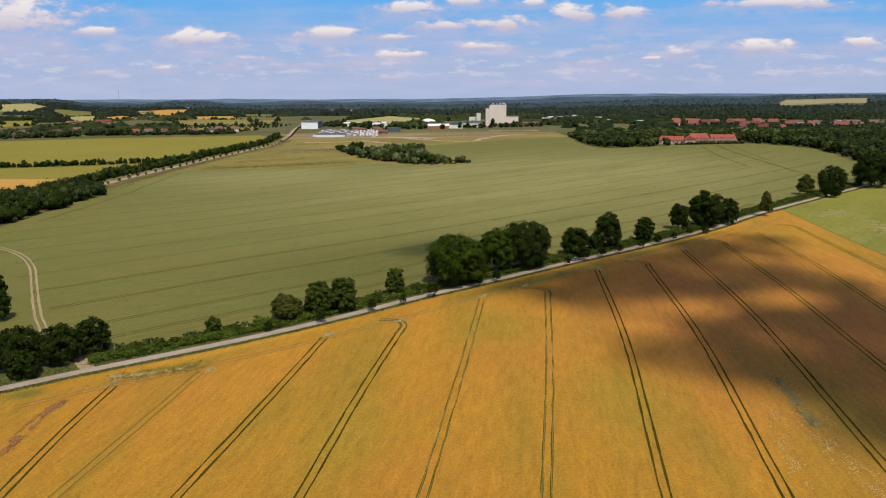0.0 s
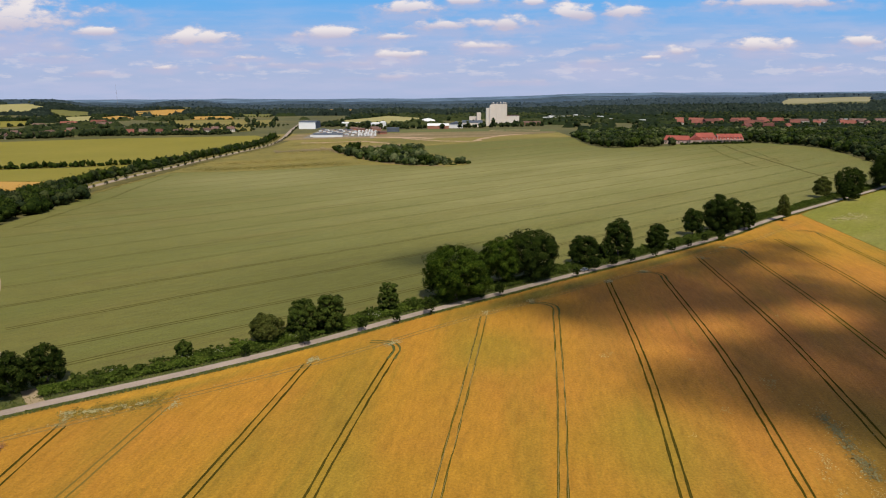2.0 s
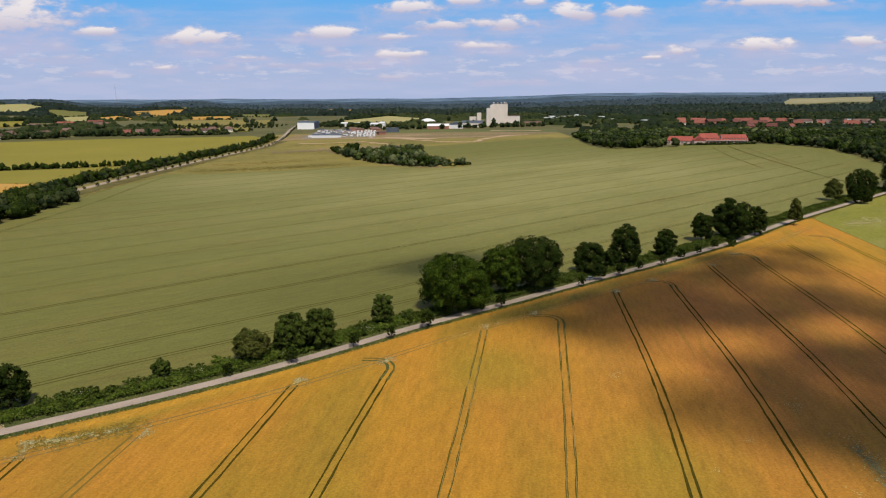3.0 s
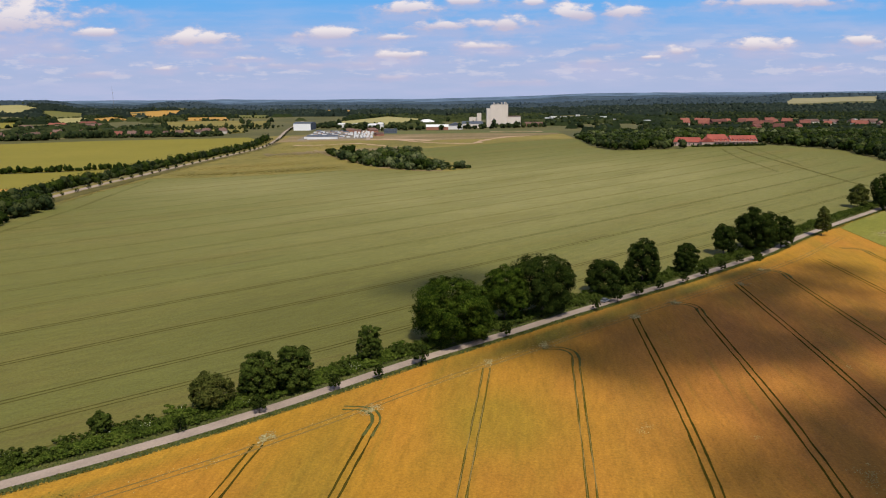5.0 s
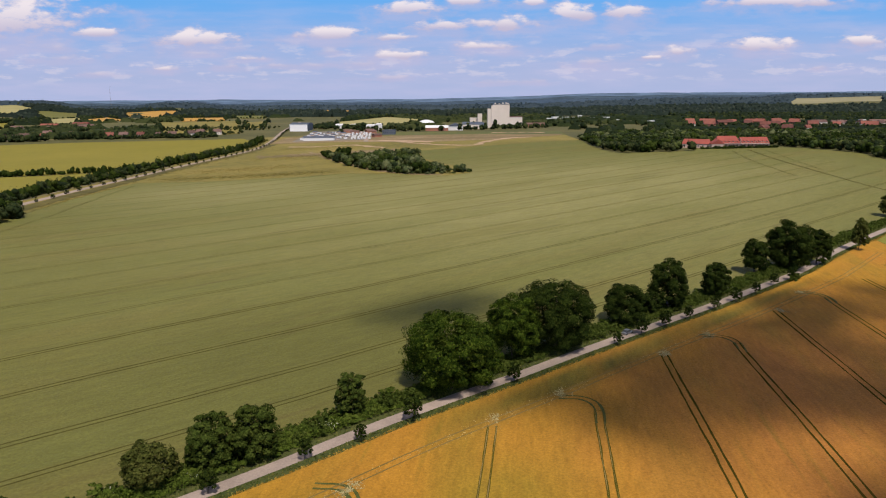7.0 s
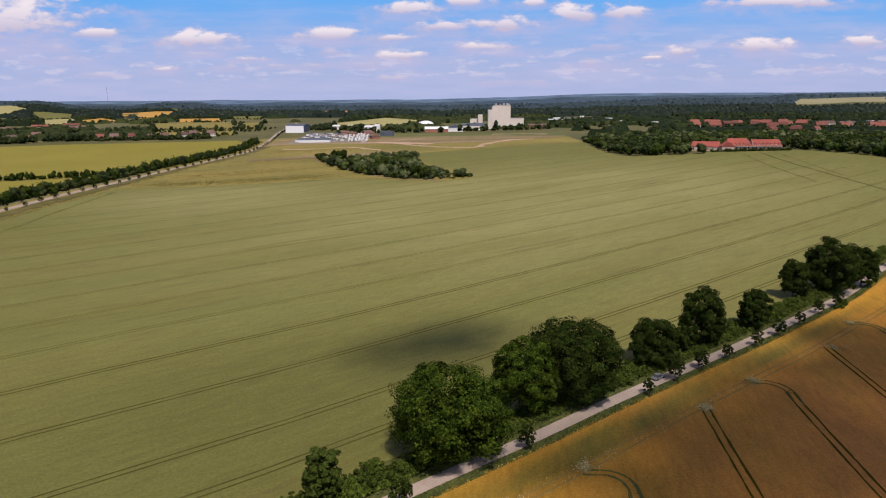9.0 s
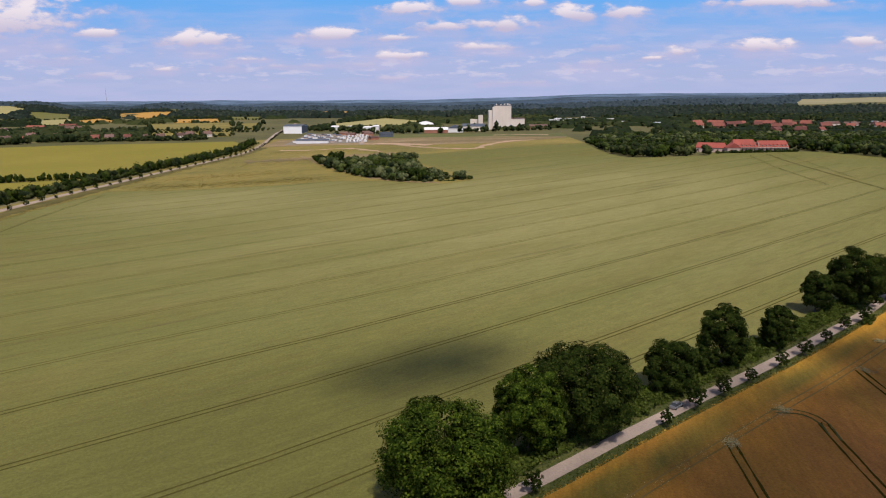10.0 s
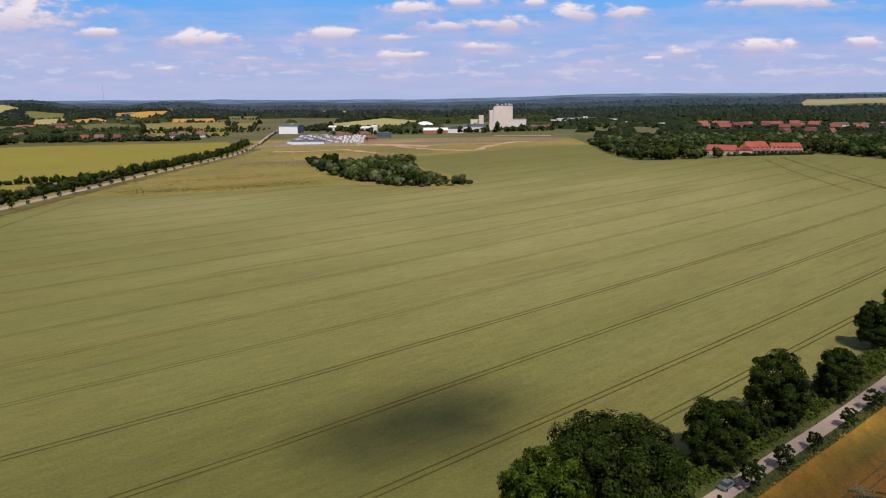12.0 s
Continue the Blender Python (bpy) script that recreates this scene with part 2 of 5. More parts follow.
M = {}
M["meadow"] = material("meadow", ((0.084, 0.077, 0.018), (0.182, 0.147, 0.031), (0.270, 0.192, 0.050)), (0.014, 0.14), bump=0.6, stretch=(25, 1.7, 1.0))
M["fallow"] = material("rough_bare_ground", ((0.10, 0.085, 0.03), (0.19, 0.135, 0.06), (0.34, 0.24, 0.14)), (0.02, 0.14), bump=0.6, stretch=(8, 3.0, 1.0))
# first pale entry puts the reddish tint of the cloud-shaded wheat into its colour
M["wheat"] = crop_material("ripening_wheat", ((0.382, 0.185, 0.017), (0.312, 0.164, 0.015), (0.372, 0.163, 0.020)), (0.225, 0.148, 0.015), -7.8, 0.035, 1.7, 5.0, streaky=(0.20, 0.135, 0.014), streak_size=0.30, streak_depth=0.6,
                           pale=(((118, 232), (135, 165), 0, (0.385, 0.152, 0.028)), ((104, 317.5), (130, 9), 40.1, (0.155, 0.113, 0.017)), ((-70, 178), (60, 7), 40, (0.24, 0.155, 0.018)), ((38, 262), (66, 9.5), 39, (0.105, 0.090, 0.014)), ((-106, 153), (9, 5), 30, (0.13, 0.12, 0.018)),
                                 ((18, 205), (26, 34), -8, (0.27, 0.168, 0.016)), ((48, 150), (20, 40), -8, (0.27, 0.168, 0.016)), ((-20, 130), (18, 40), -8, (0.29, 0.175, 0.017)), ((100, 140), (22, 60), -8, (0.24, 0.142, 0.018)),
                                 ((-62, 186.5), (72, 5), 38, (0.42, 0.21, 0.020)), ((146, 357), (100, 5), 40.5, (0.42, 0.21, 0.021))), grainy=0.40)
# second pale entry darkens the near barley: painted shading of the steeper view
M["barley"] = crop_material("green_barley", ((0.114, 0.114, 0.025), (0.132, 0.129, 0.030), (0.126, 0.118, 0.026)), (0.142, 0.120, 0.029), -51, 0.02, 1.3, 6.0,
                            pale=(((90, 620), (520, 350), 40, (0.210, 0.190, 0.065)), ((-25, 290), (130, 95), 35, (0.106, 0.101, 0.023)), ((-165, 640), (190, 150), 10, (0.205, 0.186, 0.064))), grainy=0.32, streaky=(0.100, 0.078, 0.024))
M["side_crop"] = crop_material("side_crop", ((0.165, 0.162, 0.022), (0.195, 0.182, 0.028), (0.148, 0.148, 0.022)), (0.235, 0.205, 0.055), -40, 0.03, 1.4, 3.0)
# flat ruts: shade between the standing stalks is mixed into their dark green tone
M["rut"] = material("pressed_rut", ((0.028, 0.026, 0.005), (0.085, 0.062, 0.010)), (0.06, 0.7), bump=0.5, spec=0.0)
M["rut_green_wheat"] = material("green_rut", ((0.050, 0.045, 0.007), (0.125, 0.092, 0.014)), (0.06, 0.7), bump=0.5, spec=0.0)
M["rut_weeds"] = material("weedy_rut", ((0.030, 0.042, 0.008), (0.075, 0.080, 0.015), (0.16, 0.12, 0.03)), (0.4, 2.5), bump=0.6)
M["rut_old"] = material("overgrown_rut", ((0.12, 0.088, 0.014), (0.20, 0.125, 0.018)), (0.06, 0.9), bump=0.5)
M["bare_rut"] = material("bare_rut_soil", ((0.17, 0.12, 0.035), (0.27, 0.19, 0.07)), (0.1, 1.2), bump=0.5)
# barley ruts: groove shade put into the dark tones, weaker on farther lines
M["rut_faint"] = material("faint_rut_in_barley", ((0.088, 0.081, 0.025), (0.132, 0.118, 0.038)), (0.03, 1.2), bump=0.5, weights=(0.8, 0.2), spec=0.0)
M["rut_green"] = material("rut_in_barley", ((0.052, 0.047, 0.013), (0.092, 0.080, 0.024)), (0.1, 1.2), bump=0.5, spec=0.0)
M["dusty"] = material("dusty_rut", ((0.15, 0.10, 0.02), (0.22, 0.145, 0.045)), (0.08, 1.0), bump=0.5, weights=(0.8, 0.2))
M["asphalt"] = material("worn_asphalt", ((0.205, 0.158, 0.124), (0.39, 0.305, 0.243)), (0.10, 2.0), bump=0.2)
M["verge_light"] = material("verge_grass_light", ((0.034, 0.044, 0.010), (0.066, 0.074, 0.018), (0.125, 0.115, 0.032)), (0.2, 2.0), bump=0.8)
M["verge"] = material("verge_grass", ((0.028, 0.040, 0.009), (0.055, 0.066, 0.015), (0.10, 0.095, 0.026)), (0.15, 1.5), bump=0.8)
M["track_dirt"] = material("sandy_track", ((0.22, 0.16, 0.085), (0.37, 0.28, 0.17)), (0.1, 2.0), bump=0.4)
M["gravel"] = material("grey_gravel", ((0.11, 0.10, 0.075), (0.25, 0.215, 0.17)), (0.03, 0.3))
M["dirt"] = material("dry_dirt", ((0.29, 0.185, 0.105), (0.45, 0.315, 0.20)), (0.1, 2.0), bump=0.4)
M["strip"] = material("green_rough_grass", ((0.05, 0.062, 0.016), (0.10, 0.105, 0.028), (0.17, 0.14, 0.04)), (0.012, 0.2), stretch=(10, 3.0, 1.0))
M["yellow_field"] = material("yellow_green_field", ((0.165, 0.141, 0.014), (0.215, 0.176, 0.021)), (0.008, 0.12))
M["gold_field"] = material("gold_field", ((0.34, 0.18, 0.03), (0.44, 0.25, 0.055)), (0.01, 0.3))
M["pale_field"] = material("pale_field", ((0.24, 0.215, 0.075), (0.33, 0.28, 0.11)), (0.01, 0.3))
M["tan_field"] = material("tan_field", ((0.19, 0.17, 0.085), (0.28, 0.245, 0.13)), (0.006, 0.1))
M["far_land"] = material("far_land", ((0.05, 0.055, 0.018), (0.09, 0.083, 0.026), (0.15, 0.118, 0.04)), (0.006, 0.05))
M["leaf_oak"] = material("oak_leaves", ((0.0065, 0.0125, 0.0022), (0.0175, 0.028, 0.0045), (0.042, 0.056, 0.0092)), (0.42, 1.3), rough=0.85, spec=0.02, island=0.3, translucent=0.1)
M["leaf_maple"] = material("fresh_oak_leaves", ((0.0075, 0.0165, 0.0016), (0.027, 0.046, 0.0045), (0.080, 0.108, 0.0115)), (0.42, 1.3), rough=0.85, spec=0.02, island=0.3, translucent=0.12)
M["leaf_light"] = material("light_leaves", ((0.018, 0.029, 0.0045), (0.039, 0.056, 0.009), (0.078, 0.098, 0.018)), (0.42, 1.3), rough=0.85, spec=0.02, island=0.3, translucent=0.12)
M["leaf_olive"] = material("olive_leaves", ((0.030, 0.038, 0.007), (0.058, 0.066, 0.013), (0.10, 0.102, 0.024)), (0.42, 1.3), rough=0.85, spec=0.02, island=0.3, translucent=0.12)
M["leaf_hedge"] = material("hedge_leaves", ((0.028, 0.044, 0.007), (0.058, 0.080, 0.013), (0.105, 0.128, 0.024)), (0.42, 1.3), rough=0.85, spec=0.02, island=0.3, translucent=0.3)
M["leaf_fresh"] = material("fresh_hedge_leaves", ((0.034, 0.056, 0.007), (0.072, 0.102, 0.014), (0.125, 0.155, 0.025)), (0.42, 1.3), rough=0.85, spec=0.02, island=0.3, translucent=0.3)
M["leaf_mid"] = material("mid_green_leaves", ((0.022, 0.035, 0.008), (0.041, 0.056, 0.013), (0.078, 0.090, 0.024)), (0.04, 0.4), rough=0.85, spec=0.06, island=0.5)
M["leaf_sage"] = material("sage_leaves", ((0.03, 0.042, 0.014), (0.055, 0.068, 0.024), (0.10, 0.108, 0.045)), (0.04, 0.4), rough=0.85, spec=0.06, island=0.5)
M["leaf_wood"] = material("woodland_leaves", ((0.009, 0.015, 0.005), (0.018, 0.027, 0.008), (0.040, 0.047, 0.014)), (0.02, 0.3), rough=0.85, spec=0.06, island=0.5)
# distance haze painted into the next three leaf colours: bluer and paler farther off
M["leaf_far_haze"] = material("far_woodland_haze_tint", ((0.011, 0.017, 0.012), (0.021, 0.030, 0.021), (0.038, 0.047, 0.031)), (0.03, 0.08), rough=0.9, spec=0.05, island=0.45)
M["leaf_blue_haze"] = material("blue_hazy_woodland", ((0.034, 0.054, 0.078), (0.048, 0.072, 0.102), (0.068, 0.092, 0.118)), (0.003, 0.05), rough=0.9, spec=0.05)
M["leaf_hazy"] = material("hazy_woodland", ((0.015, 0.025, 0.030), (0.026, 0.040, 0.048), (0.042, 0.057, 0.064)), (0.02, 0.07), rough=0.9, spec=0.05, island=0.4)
M["bark"] = material("bark", ((0.05, 0.04, 0.03), (0.13, 0.105, 0.08)), (0.6, 6.0), bump=0.7)
M["blossom"] = material("cream_blossom", ((0.34, 0.34, 0.20), (0.55, 0.53, 0.36)), (0.5, 4.0))
M["plaster"] = material("pale_plaster", ((0.58, 0.50, 0.42), (0.70, 0.61, 0.52)), (0.05, 0.5), rough=0.8)
M["rose_wall"] = material("rose_plaster", ((0.38, 0.26, 0.20), (0.55, 0.42, 0.35)), (0.1, 0.6), rough=0.85)
M["bright_wall"] = material("bright_white_cladding", ((0.72, 0.71, 0.69), (0.82, 0.81, 0.79)), (0.05, 0.6), rough=0.6)
M["white_wall"] = material("white_cladding", ((0.60, 0.58, 0.56), (0.72, 0.70, 0.68)), (0.05, 0.6), rough=0.6)
M["red_tile"] = material("red_roof_tiles", ((0.11, 0.042, 0.032), (0.24, 0.082, 0.056)), (0.1, 1.2), rough=0.8, per_object=0.6)
M["new_tile"] = material("bright_red_tiles", ((0.20, 0.050, 0.036), (0.33, 0.082, 0.058)), (0.1, 1.2), rough=0.8)
M["brown_tile"] = material("brown_roof_tiles", ((0.085, 0.050, 0.040), (0.17, 0.10, 0.080)), (0.1, 1.2), rough=0.8, per_object=0.35)
M["brick_wall"] = material("brick_wall", ((0.24, 0.10, 0.065), (0.36, 0.17, 0.11)), (0.1, 2.0), rough=0.9)
M["grey_roof"] = material("grey_roof", ((0.055, 0.065, 0.085), (0.10, 0.115, 0.14)), (0.1, 1.2), rough=0.7)
M["dark_glass"] = material("window_glass", ((0.03, 0.035, 0.04), (0.06, 0.065, 0.07)), (0.2, 1.0), rough=0.15, spec=0.5)
M["cloud"] = material("cloud", ((0.8, 0.8, 0.8), (0.9, 0.9, 0.9)), (0.02, 0.2), translucent=0.35)


# ---------------------------------------------------------------- mesh helpers
def mesh_of(name, verts, faces, mat, smooth=False):
    me = bpy.data.meshes.new(name)
    me.from_pydata(verts, [], faces)
    me.materials.append(mat)
    if smooth:
        me.polygons.foreach_set("use_smooth", [True] * len(me.polygons))
    me.update()
    return me


def mesh_arrays(name, verts, faces, mat, smooth=False):
    """A mesh from arrays: verts (n, 3), faces (m, k)."""
    verts, faces = np.asarray(verts, np.float32), np.asarray(faces, np.int32)
    me = bpy.data.meshes.new(name)
    me.vertices.add(len(verts))
    me.vertices.foreach_set("co", verts.ravel())
    k = faces.shape[1]
    me.loops.add(faces.size)
    me.loops.foreach_set("vertex_index", faces.ravel())
    me.polygons.add(len(faces))
    me.polygons.foreach_set("loop_start", np.arange(0, faces.size, k, dtype=np.int32))
    if smooth:
        me.polygons.foreach_set("use_smooth", np.ones(len(faces), bool))
    me.materials.append(mat)
    me.update(calc_edges=True)
    me.validate()
    return me


def part(name, bm, mat, parent=None, label=""):
    """Links a bmesh as one mesh object, under parent where one is given."""
    me = bpy.data.meshes.new(name)
    bm.to_mesh(me)
    bm.free()
    me.materials.append(mat)
    ob = new(name, me)
    ob.parent = parent
    return tagged(ob, label)


def sheet(name, outline, mat, lift, cell=60.0, label="", category="field", kind="structure", thick=0.7):
    """A piece of ground cover with that outline, draped over the land. thick: a skirt of that depth round it (a standing crop)."""
    bm = bmesh.new()
    face = bm.faces.new([bm.verts.new((x, y, 0)) for x, y in outline])
    face.normal_update()
    if face.normal.z < 0:
        face.normal_flip()
    bmesh.ops.triangulate(bm, faces=[face])
    xs, ys = [p[0] for p in outline], [p[1] for p in outline]
    for axis, lo, hi in ((0, min(xs), max(xs)), (1, min(ys), max(ys))):
        v = math.ceil(lo / cell) * cell
        while v < hi:
            at = [0, 0, 0]
            no = [0, 0, 0]
            at[axis], no[axis] = v, 1
            bmesh.ops.bisect_plane(bm, geom=bm.verts[:] + bm.edges[:] + bm.faces[:], plane_co=at, plane_no=no)
            v += cell
    bmesh.ops.remove_doubles(bm, verts=bm.verts, dist=0.01)
    if thick:
        rim = [e for e in bm.edges if e.is_boundary]
        out = bmesh.ops.extrude_edge_only(bm, edges=rim)
        low = {g for g in out["geom"] if isinstance(g, bmesh.types.BMVert)}
    else:
        low = set()
    for v in bm.verts:
        v.co.z = land(v.co.x, v.co.y) + lift - (thick if v in low else 0)
    bmesh.ops.recalc_face_normals(bm, faces=bm.faces)
    return tagged(part(name, bm, mat), label, category, kind=kind)


def smooth_line(points, every):
    """Points along a smooth curve through the given ones."""
    out = []
    p = [Vector((*q, 0)) for q in points]
    p = [p[0] * 2 - p[1]] + p + [p[-1] * 2 - p[-2]]
    for a, b, c, d in zip(p, p[1:], p[2:], p[3:]):
        n = max(1, int((c - b).length / every))
        for i in range(n):
            t = i / n
            out.append(0.5 * ((2 * b) + (c - a) * t + (2 * a - 5 * b + 4 * c - d) * t * t + (3 * b - a - 3 * c + d) * t ** 3))
    out.append(p[-2])
    return out


def ribbon_bm(points, width, lift, every=8.0, offset=0.0, wobble=0.0, seed=0, bm=None):
    """A strip along a line, draped over the land; offset: to its left."""
    rng = random.Random(seed)
    bm = bm or bmesh.new()
    line = smooth_line(points, every)
    last = None
    for i, p in enumerate(line):
        d = (line[min(i + 1, len(line) - 1)] - line[max(i - 1, 0)]).normalized()
        left = Vector((-d.y, d.x, 0))
        wa, wb = (wobble * (noise.noise((p.x / 7, p.y / 7, seed + s)) * 1.3 + rng.uniform(-0.25, 0.25)) for s in (0.3, 9.7))
        a, b = p + left * (offset + width / 2 + wa), p + left * (offset - width / 2 + wb)
        pair = [bm.verts.new((q.x, q.y, land(q.x, q.y) + lift)) for q in (a, b)]
        if last:
            bm.faces.new((last[0], last[1], pair[1], pair[0]))
        last = pair
    return bm


def ribbon(name, points, width, mat, lift, every=8.0, offset=0.0, wobble=0.0, label="", category="", kind="structure", seed=0):
    return tagged(part(name, ribbon_bm(points, width, lift, every, offset, wobble, seed), mat), label, category, kind=kind)


# ---------------------------------------------------------------- ground and fields
def build_ground():
    xs = np.unique(np.concatenate([np.arange(-5200, 5201, 130), np.arange(-900, 901, 45)]))
    ys = np.unique(np.concatenate([np.arange(-900, 1800, 45), np.arange(1800, 4961, 79)]))
    verts = [(x, y, land(x, y) - 0.5) for y in ys for x in xs]
    w = len(xs)
    faces = [(j * w + i, j * w + i + 1, (j + 1) * w + i + 1, (j + 1) * w + i) for j in range(len(ys) - 1) for i in range(w - 1)]
    tagged(new("ground", mesh_of("ground", verts, faces, M["far_land"], True)), "rolling farmland ground reaching to the wooded horizon", "ground", kind="structure")


build_ground()

ROAD = [(-210, 92), (-150, 132), (-114, 158), (-99, 169), (-80.5, 181.3), (-65.5, 191.5), (-48, 204.6), (-29.8, 219.8), (-6.8, 240.3), (28, 268), (43.3, 280.8), (71.0, 303.0), (99.1, 324.9),
        (131, 351.2), (158.4, 374.6), (201, 417), (270, 477), (340, 535), (430, 610), (520, 680)]


def beside(points, off, every=20.0):
    """The line that runs off metres to the left of another."""
    line = smooth_line(points, every)
    out = []
    for i, p in enumerate(line):
        d = (line[min(i + 1, len(line) - 1)] - line[max(i - 1, 0)]).normalized()
        out.append((p.x - d.y * off, p.y + d.x * off))
    return out


south_edge = [p for p in beside(ROAD, -4.9) if p[0] < 224]
wheat_outline = south_edge + [(226, 431), (214, 304), (130, -330), (-420, -330), (-420, 0)]
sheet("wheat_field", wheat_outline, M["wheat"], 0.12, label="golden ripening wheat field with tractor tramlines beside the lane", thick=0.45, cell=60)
side_edge = [p for p in beside(ROAD, -4.9) if p[0] > 226]
sheet("side_field", [(226.3, 431)] + side_edge + [(620, 640), (620, -300), (130.3, -330), (214.3, 304)], M["side_crop"], 0.12, label="olive-green grain field with flattened pale patches", thick=0.6)
north_edge = [p for p in beside(ROAD, 12.0) if -128 < p[0] < 332]
barley_outline = north_edge + [(385, 610), (436, 700), (471, 855), (440, 930), (405, 943), (317, 944), (304, 917), (250, 908), (210, 912), (203, 960), (205, 1050), (212, 1151),
                               (104, 1106), (-32, 1016), (-25, 900), (30, 760), (29, 742), (6, 721), (-24, 729), (-51, 745), (-93, 752), (-130, 732), (-154, 724), (-185, 713), (-231, 704), (-279, 703),
                               (-281, 675), (-282, 640), (-283, 598), (-279, 553), (-272, 497), (-262, 384), (-255, 270), (-190, 175)]
sheet("barley_field", barley_outline, M["barley"], 0.10, label="wide pale green barley field crossed by faint tramlines", thick=0.35)
sheet("meadow", [(-324, 490), (-272.3, 497), (-279.3, 553), (-283.3, 598), (-282.3, 640), (-281.3, 675), (-279.3, 703.3), (-231, 704.3), (-185, 713.3), (-154, 724.3), (-130, 732.3), (-93, 752.3), (-51, 745.3), (-24, 729.3), (6, 721.3), (29, 742.3), (30, 760), (-25, 900), (-32, 1016), (104, 1106), (212, 1151), (215, 1330),
                 (-60, 1360), (-285, 1330), (-324, 1320), (-324, 1100), (-324, 900), (-324, 700)], M["meadow"], 0.15, label="rough dry meadow of tall grass", category="meadow")
sheet("fallow_ground", [(-285, 1190), (-150, 1205), (-24, 1175), (95, 1200), (205, 1290), (215, 1326), (100, 1345), (-30, 1340), (-160, 1322), (-284, 1310)], M["fallow"], 0.3, label="rough brown fallow ground before the builders' yard", category="ground", thick=0.3)
sheet("yellow_field", [(-520, 765), (-385, 812), (-330, 835), (-325, 1240), (-359, 1297), (-621, 1249), (-793, 1188), (-1000, 1140), (-800, 860)], M["yellow_field"], 0.2, label="bright yellow-green grain field behind the hedge")
sheet("yellow_field", [(-509, 750), (-382, 798), (-332, 815), (-332, 640), (-369, 636), (-436, 646), (-600, 690)], M["yellow_field"], 0.2, label="small yellow-green grain field between hedge and wood")
sheet("gold_field", [(-436, 644), (-369, 634), (-335, 630), (-335, 480), (-640, 480), (-640, 690)], M["gold_field"], 0.2, label="small ripe golden grain field beside the wood")

ribbon("road", ROAD, 3.6, M["asphalt"], -0.12, label="narrow worn grey asphalt lane between the fields", category="road")
ribbon("verge", ROAD, 4.0, M["verge"], -0.14, every=2, offset=-3.55, wobble=0.5, label="dark green grass verge along the lane", category="verge")
ribbon("verge", ROAD, 11, M["verge_light"], -0.16, every=3, offset=6.8, wobble=0.3, label="green grass verge under the roadside trees", category="verge", seed=3)

FAR_ROAD = [(-305, 420), (-305, 560), (-307, 665), (-304, 745), (-300, 870), (-288, 1010), (-283, 1110), (-293, 1240), (-325, 1450), (-359, 1679), (-400, 1960)]
ribbon("road", FAR_ROAD, 8.0, M["asphalt"], 0.3, label="grey country road leading to the town", category="road", every=20)

# tramlines in the wheat
def tramline(name, points, mat, lift, gauge=1.9, width=0.45, seed=0, label="", every=8.0, wobble=0.06):
    bm = bmesh.new()
    for side in (-1, 1):
        ribbon_bm(points, width, lift, every, side * gauge / 2, wobble, seed + side, bm)
    return tagged(part(name, bm, mat), label, "tramline", kind="structure", group="tramlines")


# foot, middle and head of each line; every second one swings round on to the headland line
RUTS = [((-83.4, 108), (-85.2, 133), (-85.9, 158.5)), ((-72.6, 107), (-69.2, 136), (-65.6, 168)), ((-48.9, 107), (-42.1, 151), (-35.8, 195)), ((-25.0, 107), (-18.6, 157), (-12.2, 198.5)),
        ((-1.0, 107.5), (8.2, 172.3), (17.0, 237.1)), ((23.0, 107.8), (33.0, 171), (42.2, 238)), ((46.3, 107.9), (60.7, 194.8), (70.3, 281)), ((69.8, 108), (85.2, 197.1), (94.4, 282)),
        ((95.6, 119), (112.2, 219.7), (122, 320.3)), ((128.5, 171.2), (140.1, 251.3), (147.2, 328)), ((162.2, 223.7), (172.7, 292.1), (177.4, 361)), ((197.4, 279), (202.0, 325), (206, 368))]
for k, (foot, mid, head) in enumerate(RUTS):
    back = (Vector(foot) - Vector(mid)).normalized()
    far = 20 if k < 2 else 400
    pts = [tuple(Vector(foot) + back * far), tuple(Vector(foot) + back * far * 0.4), foot, mid, head]
    if k % 2 == 1 and k > 1:
        pts += [(head[0] + 1.2, head[1] + 6.5), (head[0] + 0.6, head[1] + 11.0), (head[0] - 2.2, head[1] + 13.6), (head[0] - 7.6, head[1] + 14.0)]
    faint = k == 1
    tramline("tramline", pts, M["rut_old"] if faint else M["rut_green_wheat"] if k in (4, 5) or k > 8 else M["rut"], 0.16, width=0.46 if k in (4, 5) else 0.52, seed=k * 7, label="pair of faint overgrown wheel ruts in the wheat" if faint else "pair of pressed green wheel ruts in the wheat", every=1.5, wobble=0.16)
    if k % 2 == 1 and k > 1:
        tramline("tramline", pts[-5:], M["rut_weeds"], 0.19, width=0.62, seed=k * 7 + 1, label="pair of wheel ruts overgrown with dark weeds", every=1.0, wobble=0.35)
    if k in (4, 5):
        tramline("tramline", pts, M["bare_rut"], 0.18, width=0.12, seed=k * 7 + 3, label="pair of pale bare strips in the wheel ruts", every=1.5, wobble=0.1)
tramline("tramline", beside([p for p in ROAD if -125 < p[0] < 205], -15.9), M["dusty"], 0.17, width=0.4, seed=77, label="pair of pale dusty wheel ruts along the headland", every=4)

# tramlines in the barley: they run north-eastwards, from the dirt track to the far wood
def inside(p, poly):
    x, y = p
    hit = False
    for (ax, ay), (bx, by) in zip(poly, poly[1:] + poly[:1]):
        if (ay > y) != (by > y) and x < (bx - ax) * (y - ay) / (by - ay) + ax:
            hit = not hit
    return hit


